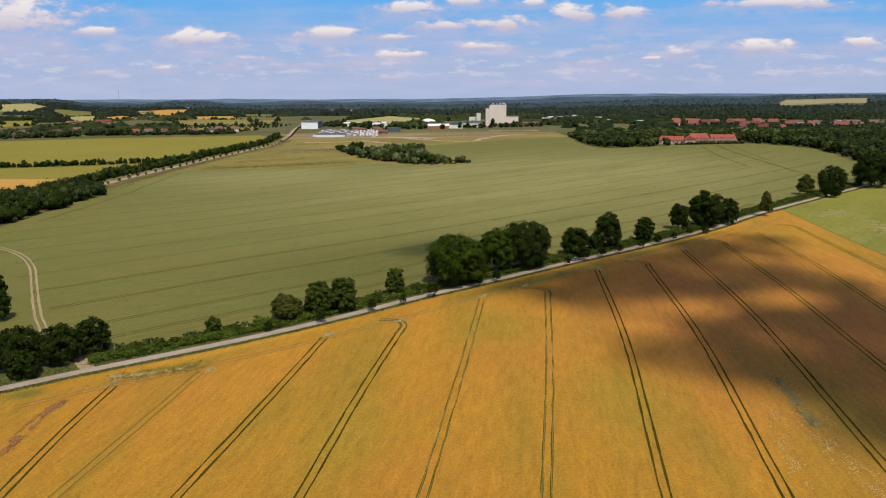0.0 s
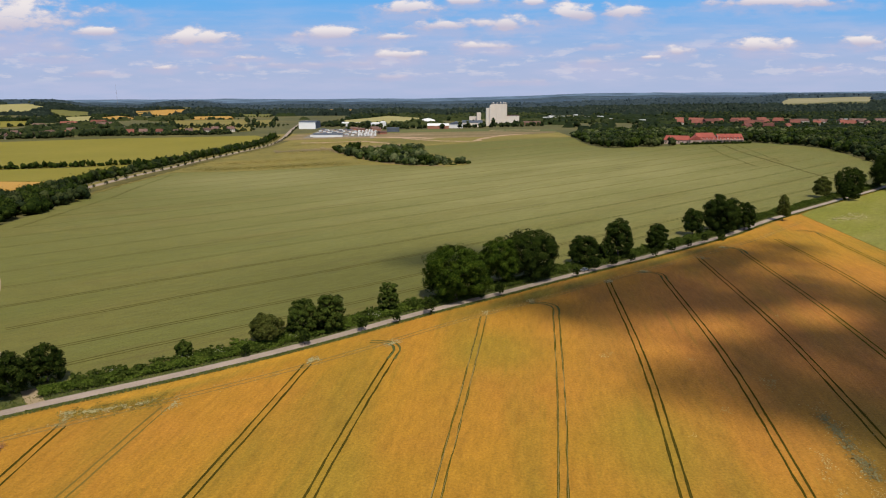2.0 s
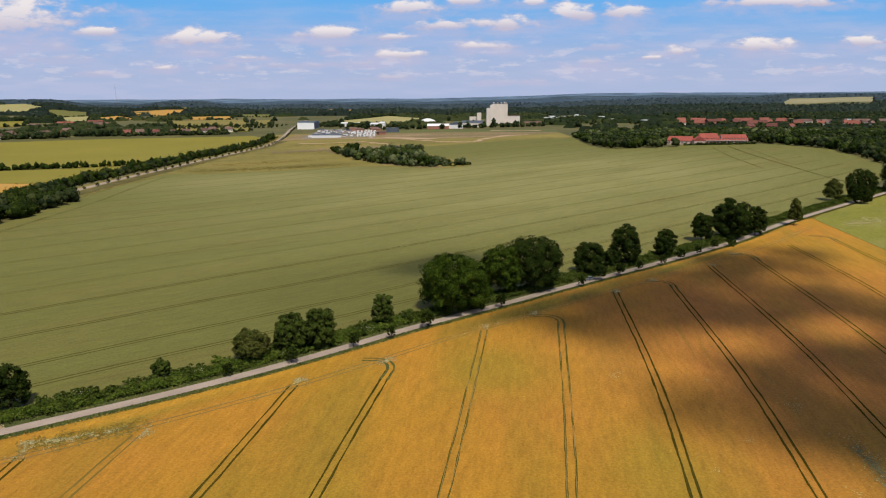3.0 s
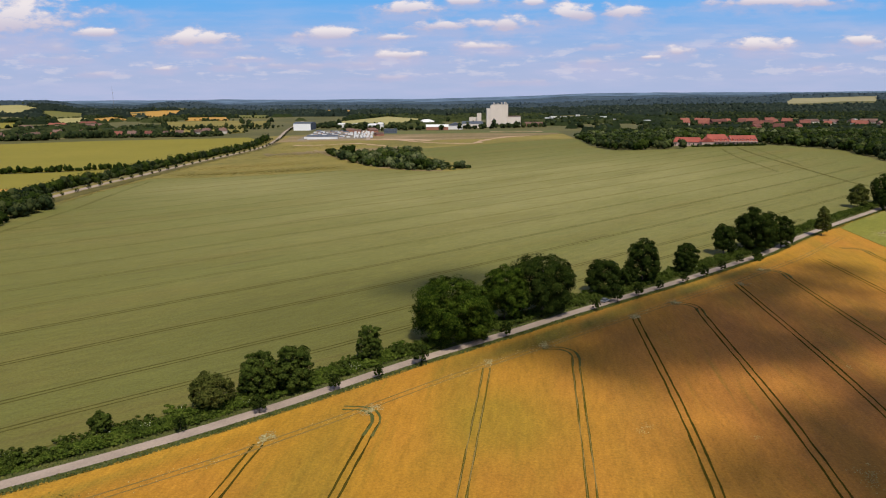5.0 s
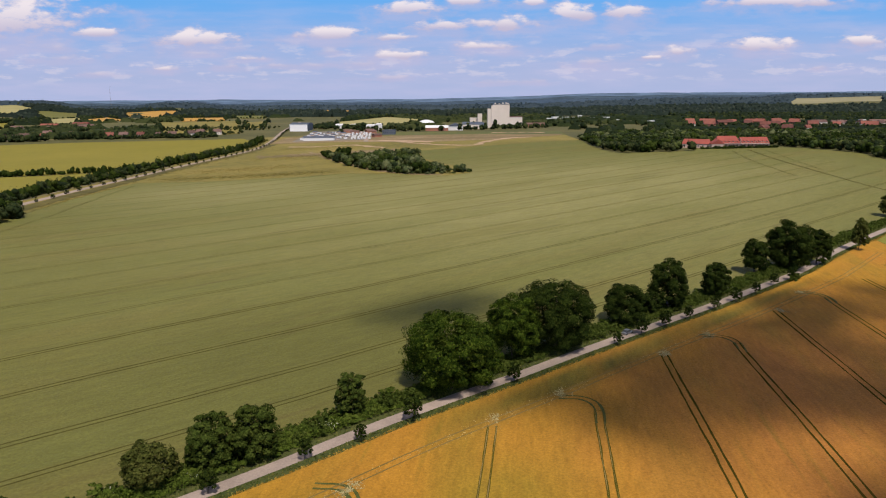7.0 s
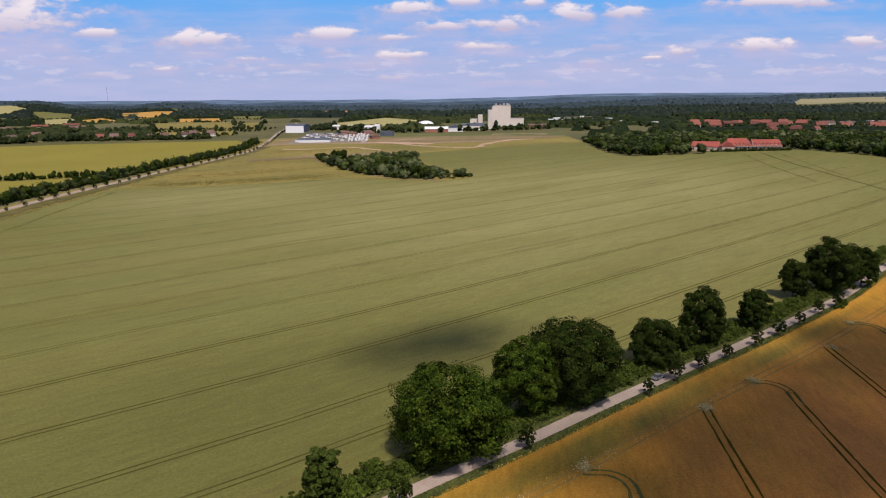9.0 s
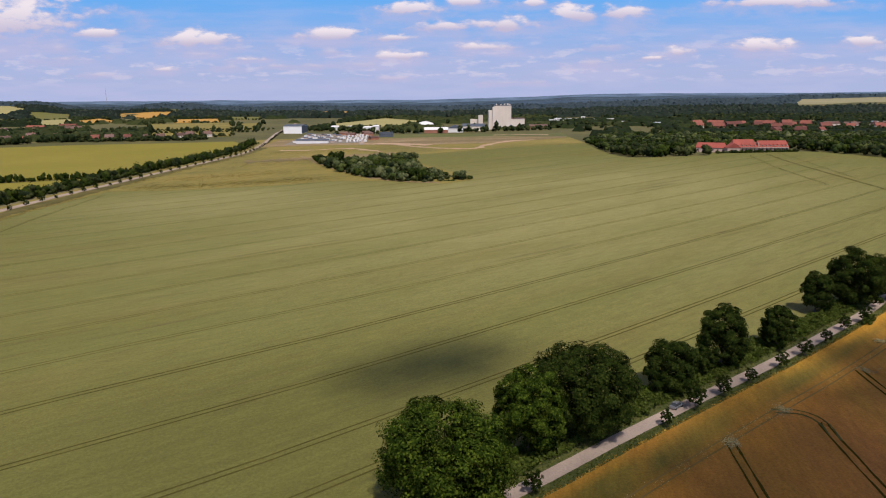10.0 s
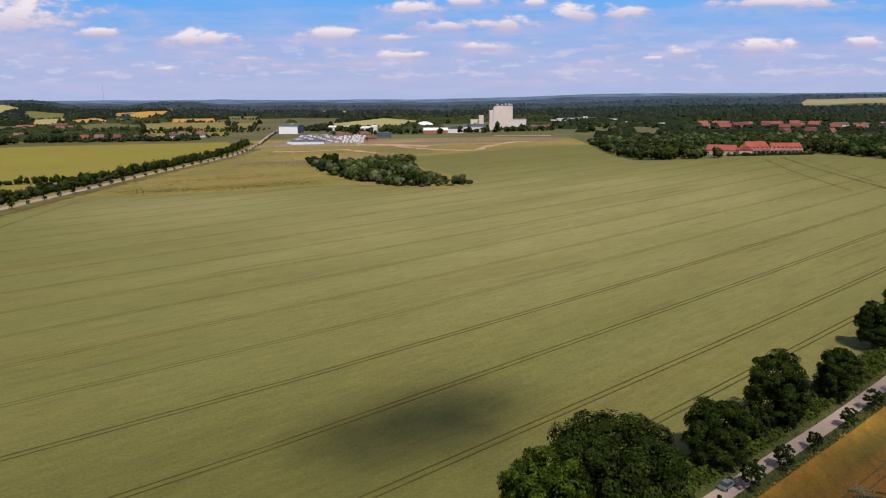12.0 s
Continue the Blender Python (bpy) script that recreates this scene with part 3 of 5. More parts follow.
core_outline = [(x * 0.975, y * 0.985 + 8) for x, y in barley_outline]
for k in range(-3, 16):
    y0 = 306 + 37.8 * k if k >= 0 else 314 + 30 * k
    run = []
    for x in range(-250, 400, 4):
        y = y0 + (0.82 * (x - 8) if x > -30 else -31.2 + 0.76 * (x + 30) if x > -90 else -76.8 + 0.82 * (x + 90))
        west = -122 - 0.86 * (y - 196)               # the dirt track
        if inside((x, y), core_outline) and x > west + 1 and not (k < 0 and x > 220):
            run.append((x, y))
    if len(run) > 3:
        tramline("tramline", run, M["rut_green"] if k < 3 else M["rut_faint"], 0.14, width=0.54 if k < 8 else 0.5, seed=200 + k, label="pair of faint wheel ruts in the barley", every=12)
for line, wide in (([(371, 917), (355, 827), (346, 751), (339, 675), (334, 608), (336, 570)], 0.9), ([(347, 907), (330, 830), (320, 776), (308, 675)], 0.55), ([(387, 912), (366, 800), (350, 712)], 0.4),
                   ([(-250, 400), (-253, 509), (-261, 580), (-271, 680)], 0.5)):
    tramline("tramline", line, M["rut_green"], 0.15, width=wide, seed=250, label="pair of faint wheel ruts along the barley edge", every=6, wobble=0.3)

# dirt track at the west side of the barley
track_line = [(-118, 186), (-132, 204), (-145.5, 223), (-164, 252), (-188, 289), (-211, 314), (-245, 338)]
bm = bmesh.new()
for s in (-1.0, 1.0):
    ribbon_bm(track_line, 0.8, 0.15, 2.0, s, 0.15, 5, bm)
tagged(part("dirt_track", bm, M["track_dirt"]), "pair of bare sandy wheel tracks curving through barley", "track", kind="structure")


# ---------------------------------------------------------------- foliage
def leaf_arrays(points, normals, size, rng):
    """Uneven four-cornered leaf tufts at points, facing about along normals."""
    n = len(points)
    t = np.cross(normals, rng.normal(size=(n, 3)))
    t /= np.linalg.norm(t, axis=1, keepdims=True) + 1e-9
    b = np.cross(normals, t)
    s = (size * rng.uniform(0.55, 1.35, n))[:, None]
    corner = [(1, 0.15), (0.1, 0.9), (-1, -0.1), (-0.1, -0.9)]
    verts = np.empty((n, 4, 3))
    for i, (cu, cv) in enumerate(corner):
        ju, jv = rng.uniform(0.65, 1.3, (n, 1)), rng.uniform(0.65, 1.3, (n, 1))
        verts[:, i] = points + s * (t * cu * ju + b * cv * jv) + normals * s * rng.uniform(-0.35, 0.35, (n, 1))
    return verts.reshape(-1, 3), np.arange(4 * n).reshape(n, 4)


def unit(v):
    return v / (np.linalg.norm(v, axis=-1, keepdims=True) + 1e-9)


def crown_points(rng, radius, low, top, lobes, tufts, taper=0.0):
    """Points and outward normals of a crown made of overlapping boughs."""
    c = np.array([0, 0, (low + top) / 2])
    half = np.array([radius, radius, (top - low) / 2])
    up = (np.arange(lobes) + rng.uniform(0, 1, lobes)) / lobes * 1.85 - 0.85
    flat = np.sqrt(np.clip(1 - np.abs(up) ** 2.6, 0.02, 1))
    turn = np.arange(lobes) * 2.39996 + rng.uniform(-0.5, 0.5, lobes)
    way = np.stack([np.cos(turn) * flat, np.sin(turn) * flat, up], -1)
    lob_r = radius * rng.uniform(0.17, 0.31, lobes)
    pull = rng.uniform(0.66, 0.86, lobes)[:, None]
    lob_c = c + way * half * pull
    fade = 1 - taper * np.clip((lob_c[:, 2] - low) / (top - low), 0, 1)
    lob_c[:, :2] *= fade[:, None]
    lob_c[:, 2] = np.minimum(lob_c[:, 2], top - lob_r * 0.75)
    lob_c[:, 2] = np.maximum(lob_c[:, 2], low + lob_r * 0.6)
    # each bough carries smaller clumps of leaves
    per = 10
    d1 = unit(rng.normal(size=(lobes, per, 3)) + np.array([0, 0, 0.25]) + 0.5 * way[:, None])
    sub_r = (lob_r[:, None] * rng.uniform(0.36, 0.60, (lobes, per))).ravel()
    sub_c = (lob_c[:, None] + d1 * (lob_r[:, None, None] * rng.uniform(0.6, 0.85, (lobes, per, 1))) * np.array([1, 1, 0.85])).reshape(-1, 3)
    share = sub_r ** 2 / (sub_r ** 2).sum()
    pick = rng.choice(lobes * per, tufts, p=share)
    d = unit(rng.normal(size=(tufts, 3)) + 0.45 * unit(sub_c[pick] - c) + np.array([0, 0, 0.3]))
    r = sub_r[pick] * rng.choice([1.0, 0.9, 0.72, 0.5], tufts, p=[0.5, 0.28, 0.14, 0.08]) * rng.uniform(0.86, 1.0, tufts)
    p = sub_c[pick] + d * r[:, None] * np.array([1, 1, 0.8])
    lobe_way = unit(sub_c - np.repeat(lob_c, per, 0))
    clump = 0.95 if radius > 7 else 0.55
    nrm = unit(0.6 * d + clump * lobe_way[pick] + (0.42 - 0.28 * clump) * rng.normal(size=(tufts, 3)) + np.array([0, 0, 0.1]))
    # a loose core
    core = c + unit(rng.normal(size=(tufts // 5, 3))) * half * rng.uniform(0.1, 0.72, (tufts // 5, 1))
    p = np.concatenate([p, core])
    nrm = np.concatenate([nrm, unit(rng.normal(size=core.shape))])
    return p, nrm


def tube(bm, pts, radii, sides=8):
    rings = []
    for i, p in enumerate(pts):
        d = (pts[min(i + 1, len(pts) - 1)] - pts[max(i - 1, 0)]).normalized()
        q = d.to_track_quat("Z", "Y")
        rings.append([bm.verts.new(p + q @ Vector((math.cos(a) * radii[i], math.sin(a) * radii[i], 0))) for a in (2 * math.pi * k / sides for k in range(sides))])
    for a, b in zip(rings, rings[1:]):
        for k in range(sides):
            bm.faces.new((a[k], a[(k + 1) % sides], b[(k + 1) % sides], b[k]))
    bm.faces.new(rings[-1])


def trunk_bm(rng, height, thick, radius, limbs=6, sides=8):
    bm = bmesh.new()
    pts = [Vector((rng.uniform(-.02, .02) * height * (i > 0), rng.uniform(-.02, .02) * height * (i > 0), height * f)) for i, f in enumerate((-0.5 / height, 0.04, 0.2, 0.42, 0.62, 0.8))]
    tube(bm, pts, [thick * k for k in (1.35, 1.05, 0.85, 0.65, 0.42, 0.15)], sides)
    for i in range(limbs):
        a = 2 * math.pi * (i + rng.uniform(-.3, .3)) / limbs
        z = height * rng.uniform(0.22, 0.55)
        out = radius * rng.uniform(0.5, 0.8)
        s = Vector((pts[2].x, pts[2].y, z))
        e = Vector((math.cos(a) * out, math.sin(a) * out, z + height * rng.uniform(0.12, 0.3)))
        m = (s + e) / 2 + Vector((0, 0, height * 0.05))
        tube(bm, [s, m, e], [thick * 0.4, thick * 0.26, thick * 0.08], 6)
    return bm


def tree(x, y, width, height, leaf, label, low=0.12, tufts=4200, size=0.5, lobes=22, seed=0, name="tree", group="", taper=0.0):
    rng = np.random.default_rng(seed)
    pyr = random.Random(seed)
    base = new(name)
    tagged(base, label, "tree", group)
    base.matrix_world = pose(x, y, land(x, y) - 0.02, 0, 0, pyr.uniform(0, 360))
    part("trunk", trunk_bm(pyr, height, max(0.08, width * 0.028), width / 2, limbs=7 if height > 6 else 4), M["bark"], base)
    p, nrm = crown_points(rng, width / 2, height * (low - 0.06 if height > 6 else low), height, lobes, tufts, taper=taper)
    v, f = leaf_arrays(p, nrm, size, rng)
    crown = new("crown", mesh_arrays("crown", v, f, M[leaf]))
    crown.parent = base
    return base


# roadside trees: place, crown width, height, leaf, words
ROADSIDE = [
    (-73.4, 200.6, 5.2, 5.2, "leaf_light", "small round green bush tree in the hedge", 0.05, 0.1),
    (-52.0, 212.7, 11.2, 9.2, "leaf_olive", "olive-green spreading field maple beside the lane", 0.10, 0.2),
    (-42.3, 220.5, 11.0, 11.8, "leaf_light", "dense green lime tree beside the lane hedge", 0.06, 0.2),
    (-34.0, 222.9, 10.8, 13.0, "leaf_light", "dense green lime tree close to its neighbour", 0.06, 0.3),
    (-16.5, 242.4, 7.8, 11.6, "leaf_light", "upright rounded green lime tree behind the hedge", 0.08, 0.1),
    (7.2, 257.6, 24.8, 20.2, "leaf_maple", "huge old green oak overhanging the lane", 0.06, 0.15),
    (25.0, 276.8, 17.0, 19.6, "leaf_maple", "tall lighter green ash beside the great oak", 0.08, 0.1),
    (39.2, 286.6, 24.4, 20.6, "leaf_oak", "broad dark green old oak at the lane", 0.06, 0.1),
    (65.2, 307.8, 14.6, 14.0, "leaf_oak", "round dark green oak beside the lane", 0.07, 0.25),
    (84.6, 323.0, 14.6, 18.5, "leaf_oak", "tall dark green oak with a domed crown", 0.07, 0.2),
    (77.0, 317.5, 8.0, 8.8, "leaf_oak", "small dark green field tree under an oak", 0.05, 0.2),
    (107.3, 337.8, 12.0, 13.8, "leaf_oak", "dark green tapering field tree beside the lane", 0.06, 0.4),
    (136.6, 370.5, 12.4, 15.5, "leaf_oak", "dark green oak at the end of a clump", 0.06, 0.2),
    (154.9, 378.6, 21.0, 20.7, "leaf_oak", "broad dark green oak in a roadside clump", 0.06, 0.1),
    (171.2, 386.0, 12.0, 16.3, "leaf_oak", "mid-green ash closing the roadside clump", 0.06, 0.2),
    (204.6, 410.5, 8.6, 17.0, "leaf_olive", "tall thin olive-green poplar beside the lane", 0.10, 0.45),
    (272.9, 494.0, 13.0, 15.6, "leaf_olive", "sparse olive-green tree beside the lane", 0.06, 0.3),
    (297.7, 503.4, 21.0, 21.0, "leaf_oak", "broad dark oak on the lane's bend", 0.05, 0.1),
    (285.8, 482.1, 13.5, 12.6, "leaf_oak", "round dark tree close to the lane", 0.05, 0.2),
    (345.2, 531.3, 30.0, 27.0, "leaf_oak", "massive dark oak at the edge of the wood", 0.05, 0.15),
    (-109.0, 175.0, 13.0, 11.2, "leaf_oak", "dense dark green tree at the track entrance", 0.04, 0.2),
    (-118.8, 170.6, 14.0, 12.6, "leaf_oak", "dense dark green tree in a clump by the lane", 0.04, 0.2),
    (-103.2, 182.2, 9.8, 11.2, "leaf_oak", "round dark green tree beside the track entrance", 0.05, 0.1),
    (-114.0, 164.8, 9.5, 8.0, "leaf_oak", "low dense dark tree filling the clump", 0.03, 0.1),
    (-132, 168, 12.0, 12.5, "leaf_oak", "dense dark tree in a clump at the lane", 0.04, 0.2),
    (-152, 212, 9.0, 11.0, "leaf_oak", "dark tree standing west of the track", 0.05, 0.2),
    (-166, 232, 9.0, 11.5, "leaf_oak", "dark tree standing west of the track", 0.05, 0.2),
    (-196, 268, 10.0, 12.0, "leaf_oak", "dark tree standing west of the track", 0.05, 0.2),
]
for i, (x, y, w, h, leaf, label, low, taper) in enumerate(ROADSIDE):
    big = w * h
    tree(x, y, w, h, leaf, label, low=low, tufts=int((3000 + 76 * big) * (1.0 if y < 400 else 0.5)), size=0.176 + 0.0022 * w + (0.07 if y > 400 else 0), lobes=int(30 + w * 2.0), seed=40 + i, group="roadside trees", taper=taper)

# young trees set along the south side of the lane
YOUNG = [(-55.3, 201.0), (-39.8, 210.4), (-23.7, 223.2), (-12.8, 230.3), (-1.6, 240.0), (24.4, 262.0), (58.7, 288.8), (68.5, 297.6), (78.3, 305.0), (88.5, 312.5), (101.5, 322.5), (112.4, 331.0),
         (124.3, 341.4), (136.5, 352.6), (147.4, 359.6)]
young_kinds = [tree(0, 0, 3.0, 4.0, "leaf_oak", "young roadside tree with a small loose crown", low=0.14, tufts=1500, size=0.12, lobes=26, seed=90 + k, name="young_tree", group="young trees along the lane") for k in range(3)]
for i, (x, y) in enumerate(YOUNG):
    m = pose(x, y, land(x, y), 0, 0, 67 * i) @ Matrix.Scale(1.0 + 0.32 * ((i * 37) % 10) / 10, 4)
    if i < 3:
        young_kinds[i].matrix_world = m
    else:
        copy_thing(young_kinds[i % 3], m)


# ---------------------------------------------------------------- hedge bushes along the lane
def bush(name, width, depth, height, leaf, label, tufts, size, seed, group=""):
    rng = np.random.default_rng(seed)
    p, nrm = crown_points(rng, 1.0, -0.25, 1.0, 12, tufts)
    p = p * np.array([width / 2, depth / 2, height])
    keep = p[:, 2] > -0.45
    v, f = leaf_arrays(p[keep], nrm[keep], size, rng)
    ob = new(name, mesh_arrays(name, v, f, M[leaf]))
    return tagged(ob, label, "bush", group)


bush_kinds = [bush("hedge_bush", 5.0, 4.2, 2.6, ("leaf_hedge", "leaf_light", "leaf_fresh", "leaf_hedge")[k], ("thick green hedge bush beside the lane", "fresh green hedge bush beside the lane", "bright green hawthorn bush beside the lane", "thick green hedge bush beside the lane")[k], 540, 0.25, 300 + k, "hedge along the lane") for k in range(4)]
hedge_line = [p for off, end in ((5.9, 345), (8.6, 345), (10.8, -8)) for p in smooth_line(beside(ROAD, off), 3.3) if p.x < end]
rng_h = random.Random(8)
n = 0
for p in hedge_line:
    if not -96 < p.x < 345:
        continue
    s = rng_h.uniform(0.7, 1.25)
    if 30 < p.x < 46 or 2 < p.x < 10 or (p.x > 230 and rng_h.random() < 0.4):
        continue
    q = Vector((p.x + rng_h.uniform(-1.4, 1.4), p.y + rng_h.uniform(-1.2, 1.6)))
    m = pose(q.x, q.y, land(q.x, q.y), 0, 0, rng_h.uniform(0, 360)) @ Matrix.Diagonal((s, s, s * rng_h.uniform(0.75, 1.1), 1))
    if n < 4:
        bush_kinds[n].matrix_world = m
    else:
        copy_thing(rng_h.choice(bush_kinds), m)
    n += 1


def undergrowth(name, line, offs, count, height, size, leaf, seed, label, span_x):
    """Low continuous scrub along a strip beside a line."""
    rng = np.random.default_rng(seed)
    pts = [p for p in smooth_line(line, 1.0) if span_x[0] < p.x < span_x[1]]
    side = np.array([(pts[min(i + 1, len(pts) - 1)] - pts[max(i - 1, 0)]).normalized()[:2] for i in range(len(pts))])
    k = rng.integers(0, len(pts), count)
    base = np.array([pts[i][:2] for i in k])
    off = rng.uniform(offs[0], offs[1], count)
    xy = base + np.stack([-side[k, 1], side[k, 0]], -1) * off[:, None] + rng.normal(size=(count, 2)) * 0.3
    bulge = np.array([0.55 + 0.9 * noise.noise((x / 5, y / 5, seed)) for x, y in xy]).clip(0.12, 1.0)
    z = np.array([land(x, y) for x, y in xy]) + height * bulge * rng.uniform(0.1, 1.0, count) ** 0.6
    p = np.concatenate([xy, z[:, None]], 1)
    v, f = leaf_arrays(p, unit(rng.normal(size=p.shape) + np.array([0.3, -0.5, 0.9])), size, rng)
    return tagged(new(name, mesh_arrays(name, v, f, M[leaf])), label, "scrub", kind="stuff")


undergrowth("scrub", ROAD, (3.6, 9.5), 26000, 1.9, 0.24, "leaf_fresh", 4, "fresh green scrub and nettles filling the lane hedge", (-98, 20))
undergrowth("scrub", ROAD, (3.4, 10.5), 26000, 2.3, 0.27, "leaf_hedge", 5, "dark green scrub under the roadside oaks", (14, 175))
undergrowth("scrub", ROAD, (3.4, 10.5), 9000, 2.3, 0.36, "leaf_hedge", 6, "green scrub along the lane", (175, 345))


# ---------------------------------------------------------------- woods
def ico(sub):
    bm = bmesh.new()
    bmesh.ops.create_icosphere(bm, subdivisions=sub, radius=1)
    v = np.array([q.co[:] for q in bm.verts])
    f = np.array([[q.index for q in a.verts] for a in bm.faces])
    bm.free()
    return v, f


def canopy(name, x_span, y_span, cell, keep, height, mat, seed, label):
    """A closed woodland canopy seen from far off: one uneven sheet of tree tops, down to the ground where the wood ends."""
    rng = np.random.default_rng(seed)
    xs, ys = np.arange(*x_span, cell), np.arange(*y_span, cell)
    w = len(xs)
    gx, gy = np.meshgrid(xs, ys)
    gx, gy = gx + rng.uniform(-0.42, 0.42, gx.shape) * cell, gy + rng.uniform(-0.42, 0.42, gx.shape) * cell
    full = np.array([keep(q) for q in zip(gx.ravel(), gy.ravel())]).reshape(gx.shape)
    full[0] = full[:, 0] = full[:, -1] = False
    z = np.array([land(x, y) + (height * (0.8 + 0.5 * noise.noise((x / 60, y / 90, seed))) if k else -4) for x, y, k in zip(gx.ravel(), gy.ravel(), full.ravel())]).reshape(gx.shape)
    z += full * rng.uniform(-0.75, 0.6, gx.shape) * height
    i, j = np.meshgrid(np.arange(w - 1), np.arange(len(ys) - 1))
    some = (full[:-1, :-1] | full[1:, :-1] | full[:-1, 1:] | full[1:, 1:]).ravel()
    a = (j * w + i).ravel()[some]
    f = np.concatenate([np.stack([a, a + 1, a + w + 1], -1), np.stack([a, a + w + 1, a + w], -1)])
    v = np.stack([gx.ravel(), gy.ravel(), z.ravel()], -1)
    used, f = np.unique(f, return_inverse=True)
    return tagged(new(name, mesh_arrays(name, v[used], f.reshape(-1, 3), mat)), label, "wood", kind="stuff")


def leafy_wood(name, places, widths, heights, mat, tufts, size, seed, label, category="wood", lobes=5, sub=1):
    """Woodland: each tree a few leafy boughs, rounded and uneven, with loose tufts of leaves on them."""
    rng = np.random.default_rng(seed)
    v0, f0 = ico(sub)
    k = len(v0)
    vs, fs, ps, ns = [], [], [], []
    for (x, y), w, h in zip(places, widths, heights):
        base = np.array([x, y, land(x, y)])
        turn = rng.uniform(0, 6.28) + np.arange(lobes) * 2.4
        out = w * np.where(np.arange(lobes) == 0, 0.0, rng.uniform(0.2, 0.34, lobes))
        up = h * np.where(np.arange(lobes) == 0, 0.5, np.where(np.arange(lobes) < 3, 0.27, rng.uniform(0.36, 0.76, lobes)))
        c = base + np.stack([np.cos(turn) * out, np.sin(turn) * out, up], -1)
        r = np.where(np.arange(lobes) == 0, 0.38, rng.uniform(0.2, 0.31, lobes))
        rad = np.stack([r * w, r * w, np.where(np.arange(lobes) == 0, 0.5 * h, np.minimum(r * w, 0.34 * h))], -1)
        vs.append((v0[None] * rng.uniform(0.78, 1.16, (lobes, k, 1)) * (0.84 if tufts > 50 else 1.0) * rad[:, None] + c[:, None]).reshape(-1, 3))
        pick = rng.choice(lobes, tufts)
        d = unit(rng.normal(size=(tufts, 3)) + np.array([0, 0, 0.35]))
        ps.append(c[pick] + d * rad[pick] * rng.uniform(0.80, 1.16, (tufts, 1)))
        ns.append(unit(d + 0.35 * rng.normal(size=(tufts, 3))))
    n = len(vs) * lobes
    v = np.concatenate(vs)
    f = (f0[None] + (np.arange(n) * k)[:, None, None]).reshape(-1, 3)
    tv, tf = leaf_arrays(np.concatenate(ps), np.concatenate(ns), size, rng)
    tf = tf + len(v)
    f = np.concatenate([f, tf[:, [0, 1, 2]], tf[:, [0, 2, 3]]])
    return tagged(new(name, mesh_arrays(name, np.concatenate([v, tv]), f, mat)), label, category, kind="stuff")


def mixed_wood(name, places, widths, heights, tufts, size, seed, label, category="wood", kinds=("leaf_wood", "leaf_oak", "leaf_wood", "leaf_oak", "leaf_wood", "leaf_oak", "leaf_mid", "leaf_sage"), lobes=5, sub=1):
    """Woodland of several kinds of tree, each kind one piece of stuff."""
    pick = np.random.default_rng(seed).integers(0, len(kinds), len(places))
    for k, leaf in enumerate(kinds):
        m = pick == k
        if m.any():
            leafy_wood(name, places[m], widths[m], heights[m], M[leaf], tufts, size, seed + k, label, category, lobes, sub)


def scatter(poly, gap, seed, keep=None):
    rng = np.random.default_rng(seed)
    xs, ys = [p[0] for p in poly], [p[1] for p in poly]
    out = []
    for x in np.arange(min(xs), max(xs), gap):
        for y in np.arange(min(ys), max(ys), gap):
            q = (x + rng.uniform(-.45, .45) * gap, y + rng.uniform(-.45, .45) * gap)
            if inside(q, poly) and (keep is None or keep(q)):
                out.append(q)
    return np.array(out)


def sizes(n, lo, hi, seed):
    return np.random.default_rng(seed).uniform(lo, hi, n)


# wood west of the barley
w_poly = [(-266, 375), (-268, 450), (-272, 530), (-300, 545), (-312, 560), (-330, 440), (-330, 340), (-270, 300)]
pl = scatter(w_poly, 8.5, 1)
mixed_wood("wood", pl, sizes(len(pl), 9, 15, 2), sizes(len(pl), 8, 13, 3), 160, 0.58, 4, "dense dark green wood edge beside the barley", kinds=("leaf_wood", "leaf_oak", "leaf_oak"), lobes=8)
# hedge trees west of the far road
line = smooth_line(beside(FAR_ROAD, 20), 5)
pl = np.array([(p.x + random.uniform(-4, 4), p.y) for p in line if 520 < p.y < 1260 for _ in range(2)])
mixed_wood("tree_row", pl, sizes(len(pl), 6, 12, 5), sizes(len(pl), 4, 12, 6), 60, 0.6, 7, "dark green row of trees along the country road", "tree row", kinds=("leaf_wood", "leaf_oak"))
# hedge between the yellow fields
pl = np.array([(-640 + 256 * t + random.uniform(-2, 2), 715 + 90 * t + random.uniform(-3, 3)) for t in np.linspace(0, 1.2, 75)])
leafy_wood("hedge", pl, sizes(len(pl), 5, 10, 8), sizes(len(pl), 4, 9, 9), M["leaf_oak"], 40, 0.75, 10, "dark field hedge with small trees", "hedge")
# copse in the barley
copse = [(30, 742), (-10, 728), (-56, 752), (-90, 800), (-120, 860), (-168, 990), (-150, 1010), (-110, 930), (-60, 985), (-34, 980), (-26, 880), (0, 790), (28, 765)]
pl = scatter(copse, 7.0, 11, lambda q: noise.noise((q[0] / 22, q[1] / 34, 4.4)) > -0.28 + 0.12 * step(-70, -130, q[0]))
hs = np.array([2.2 + 4.5 * step(30, -60, x) * step(1010, 900, y) + 7.5 * max(-0.3, noise.noise((x / 16, y / 24, 8.2))) + random.uniform(-0.6, 3.2) for x, y in pl])
mixed_wood("copse", pl, np.clip(hs * 1.05 + sizes(len(pl), -1.5, 2.5, 12), 4, 14), hs, 120, 0.55, 13, "mixed green copse of scrub and trees in the field", "copse", kinds=("leaf_mid", "leaf_wood", "leaf_sage", "leaf_sage", "leaf_mid", "leaf_oak"), lobes=7)
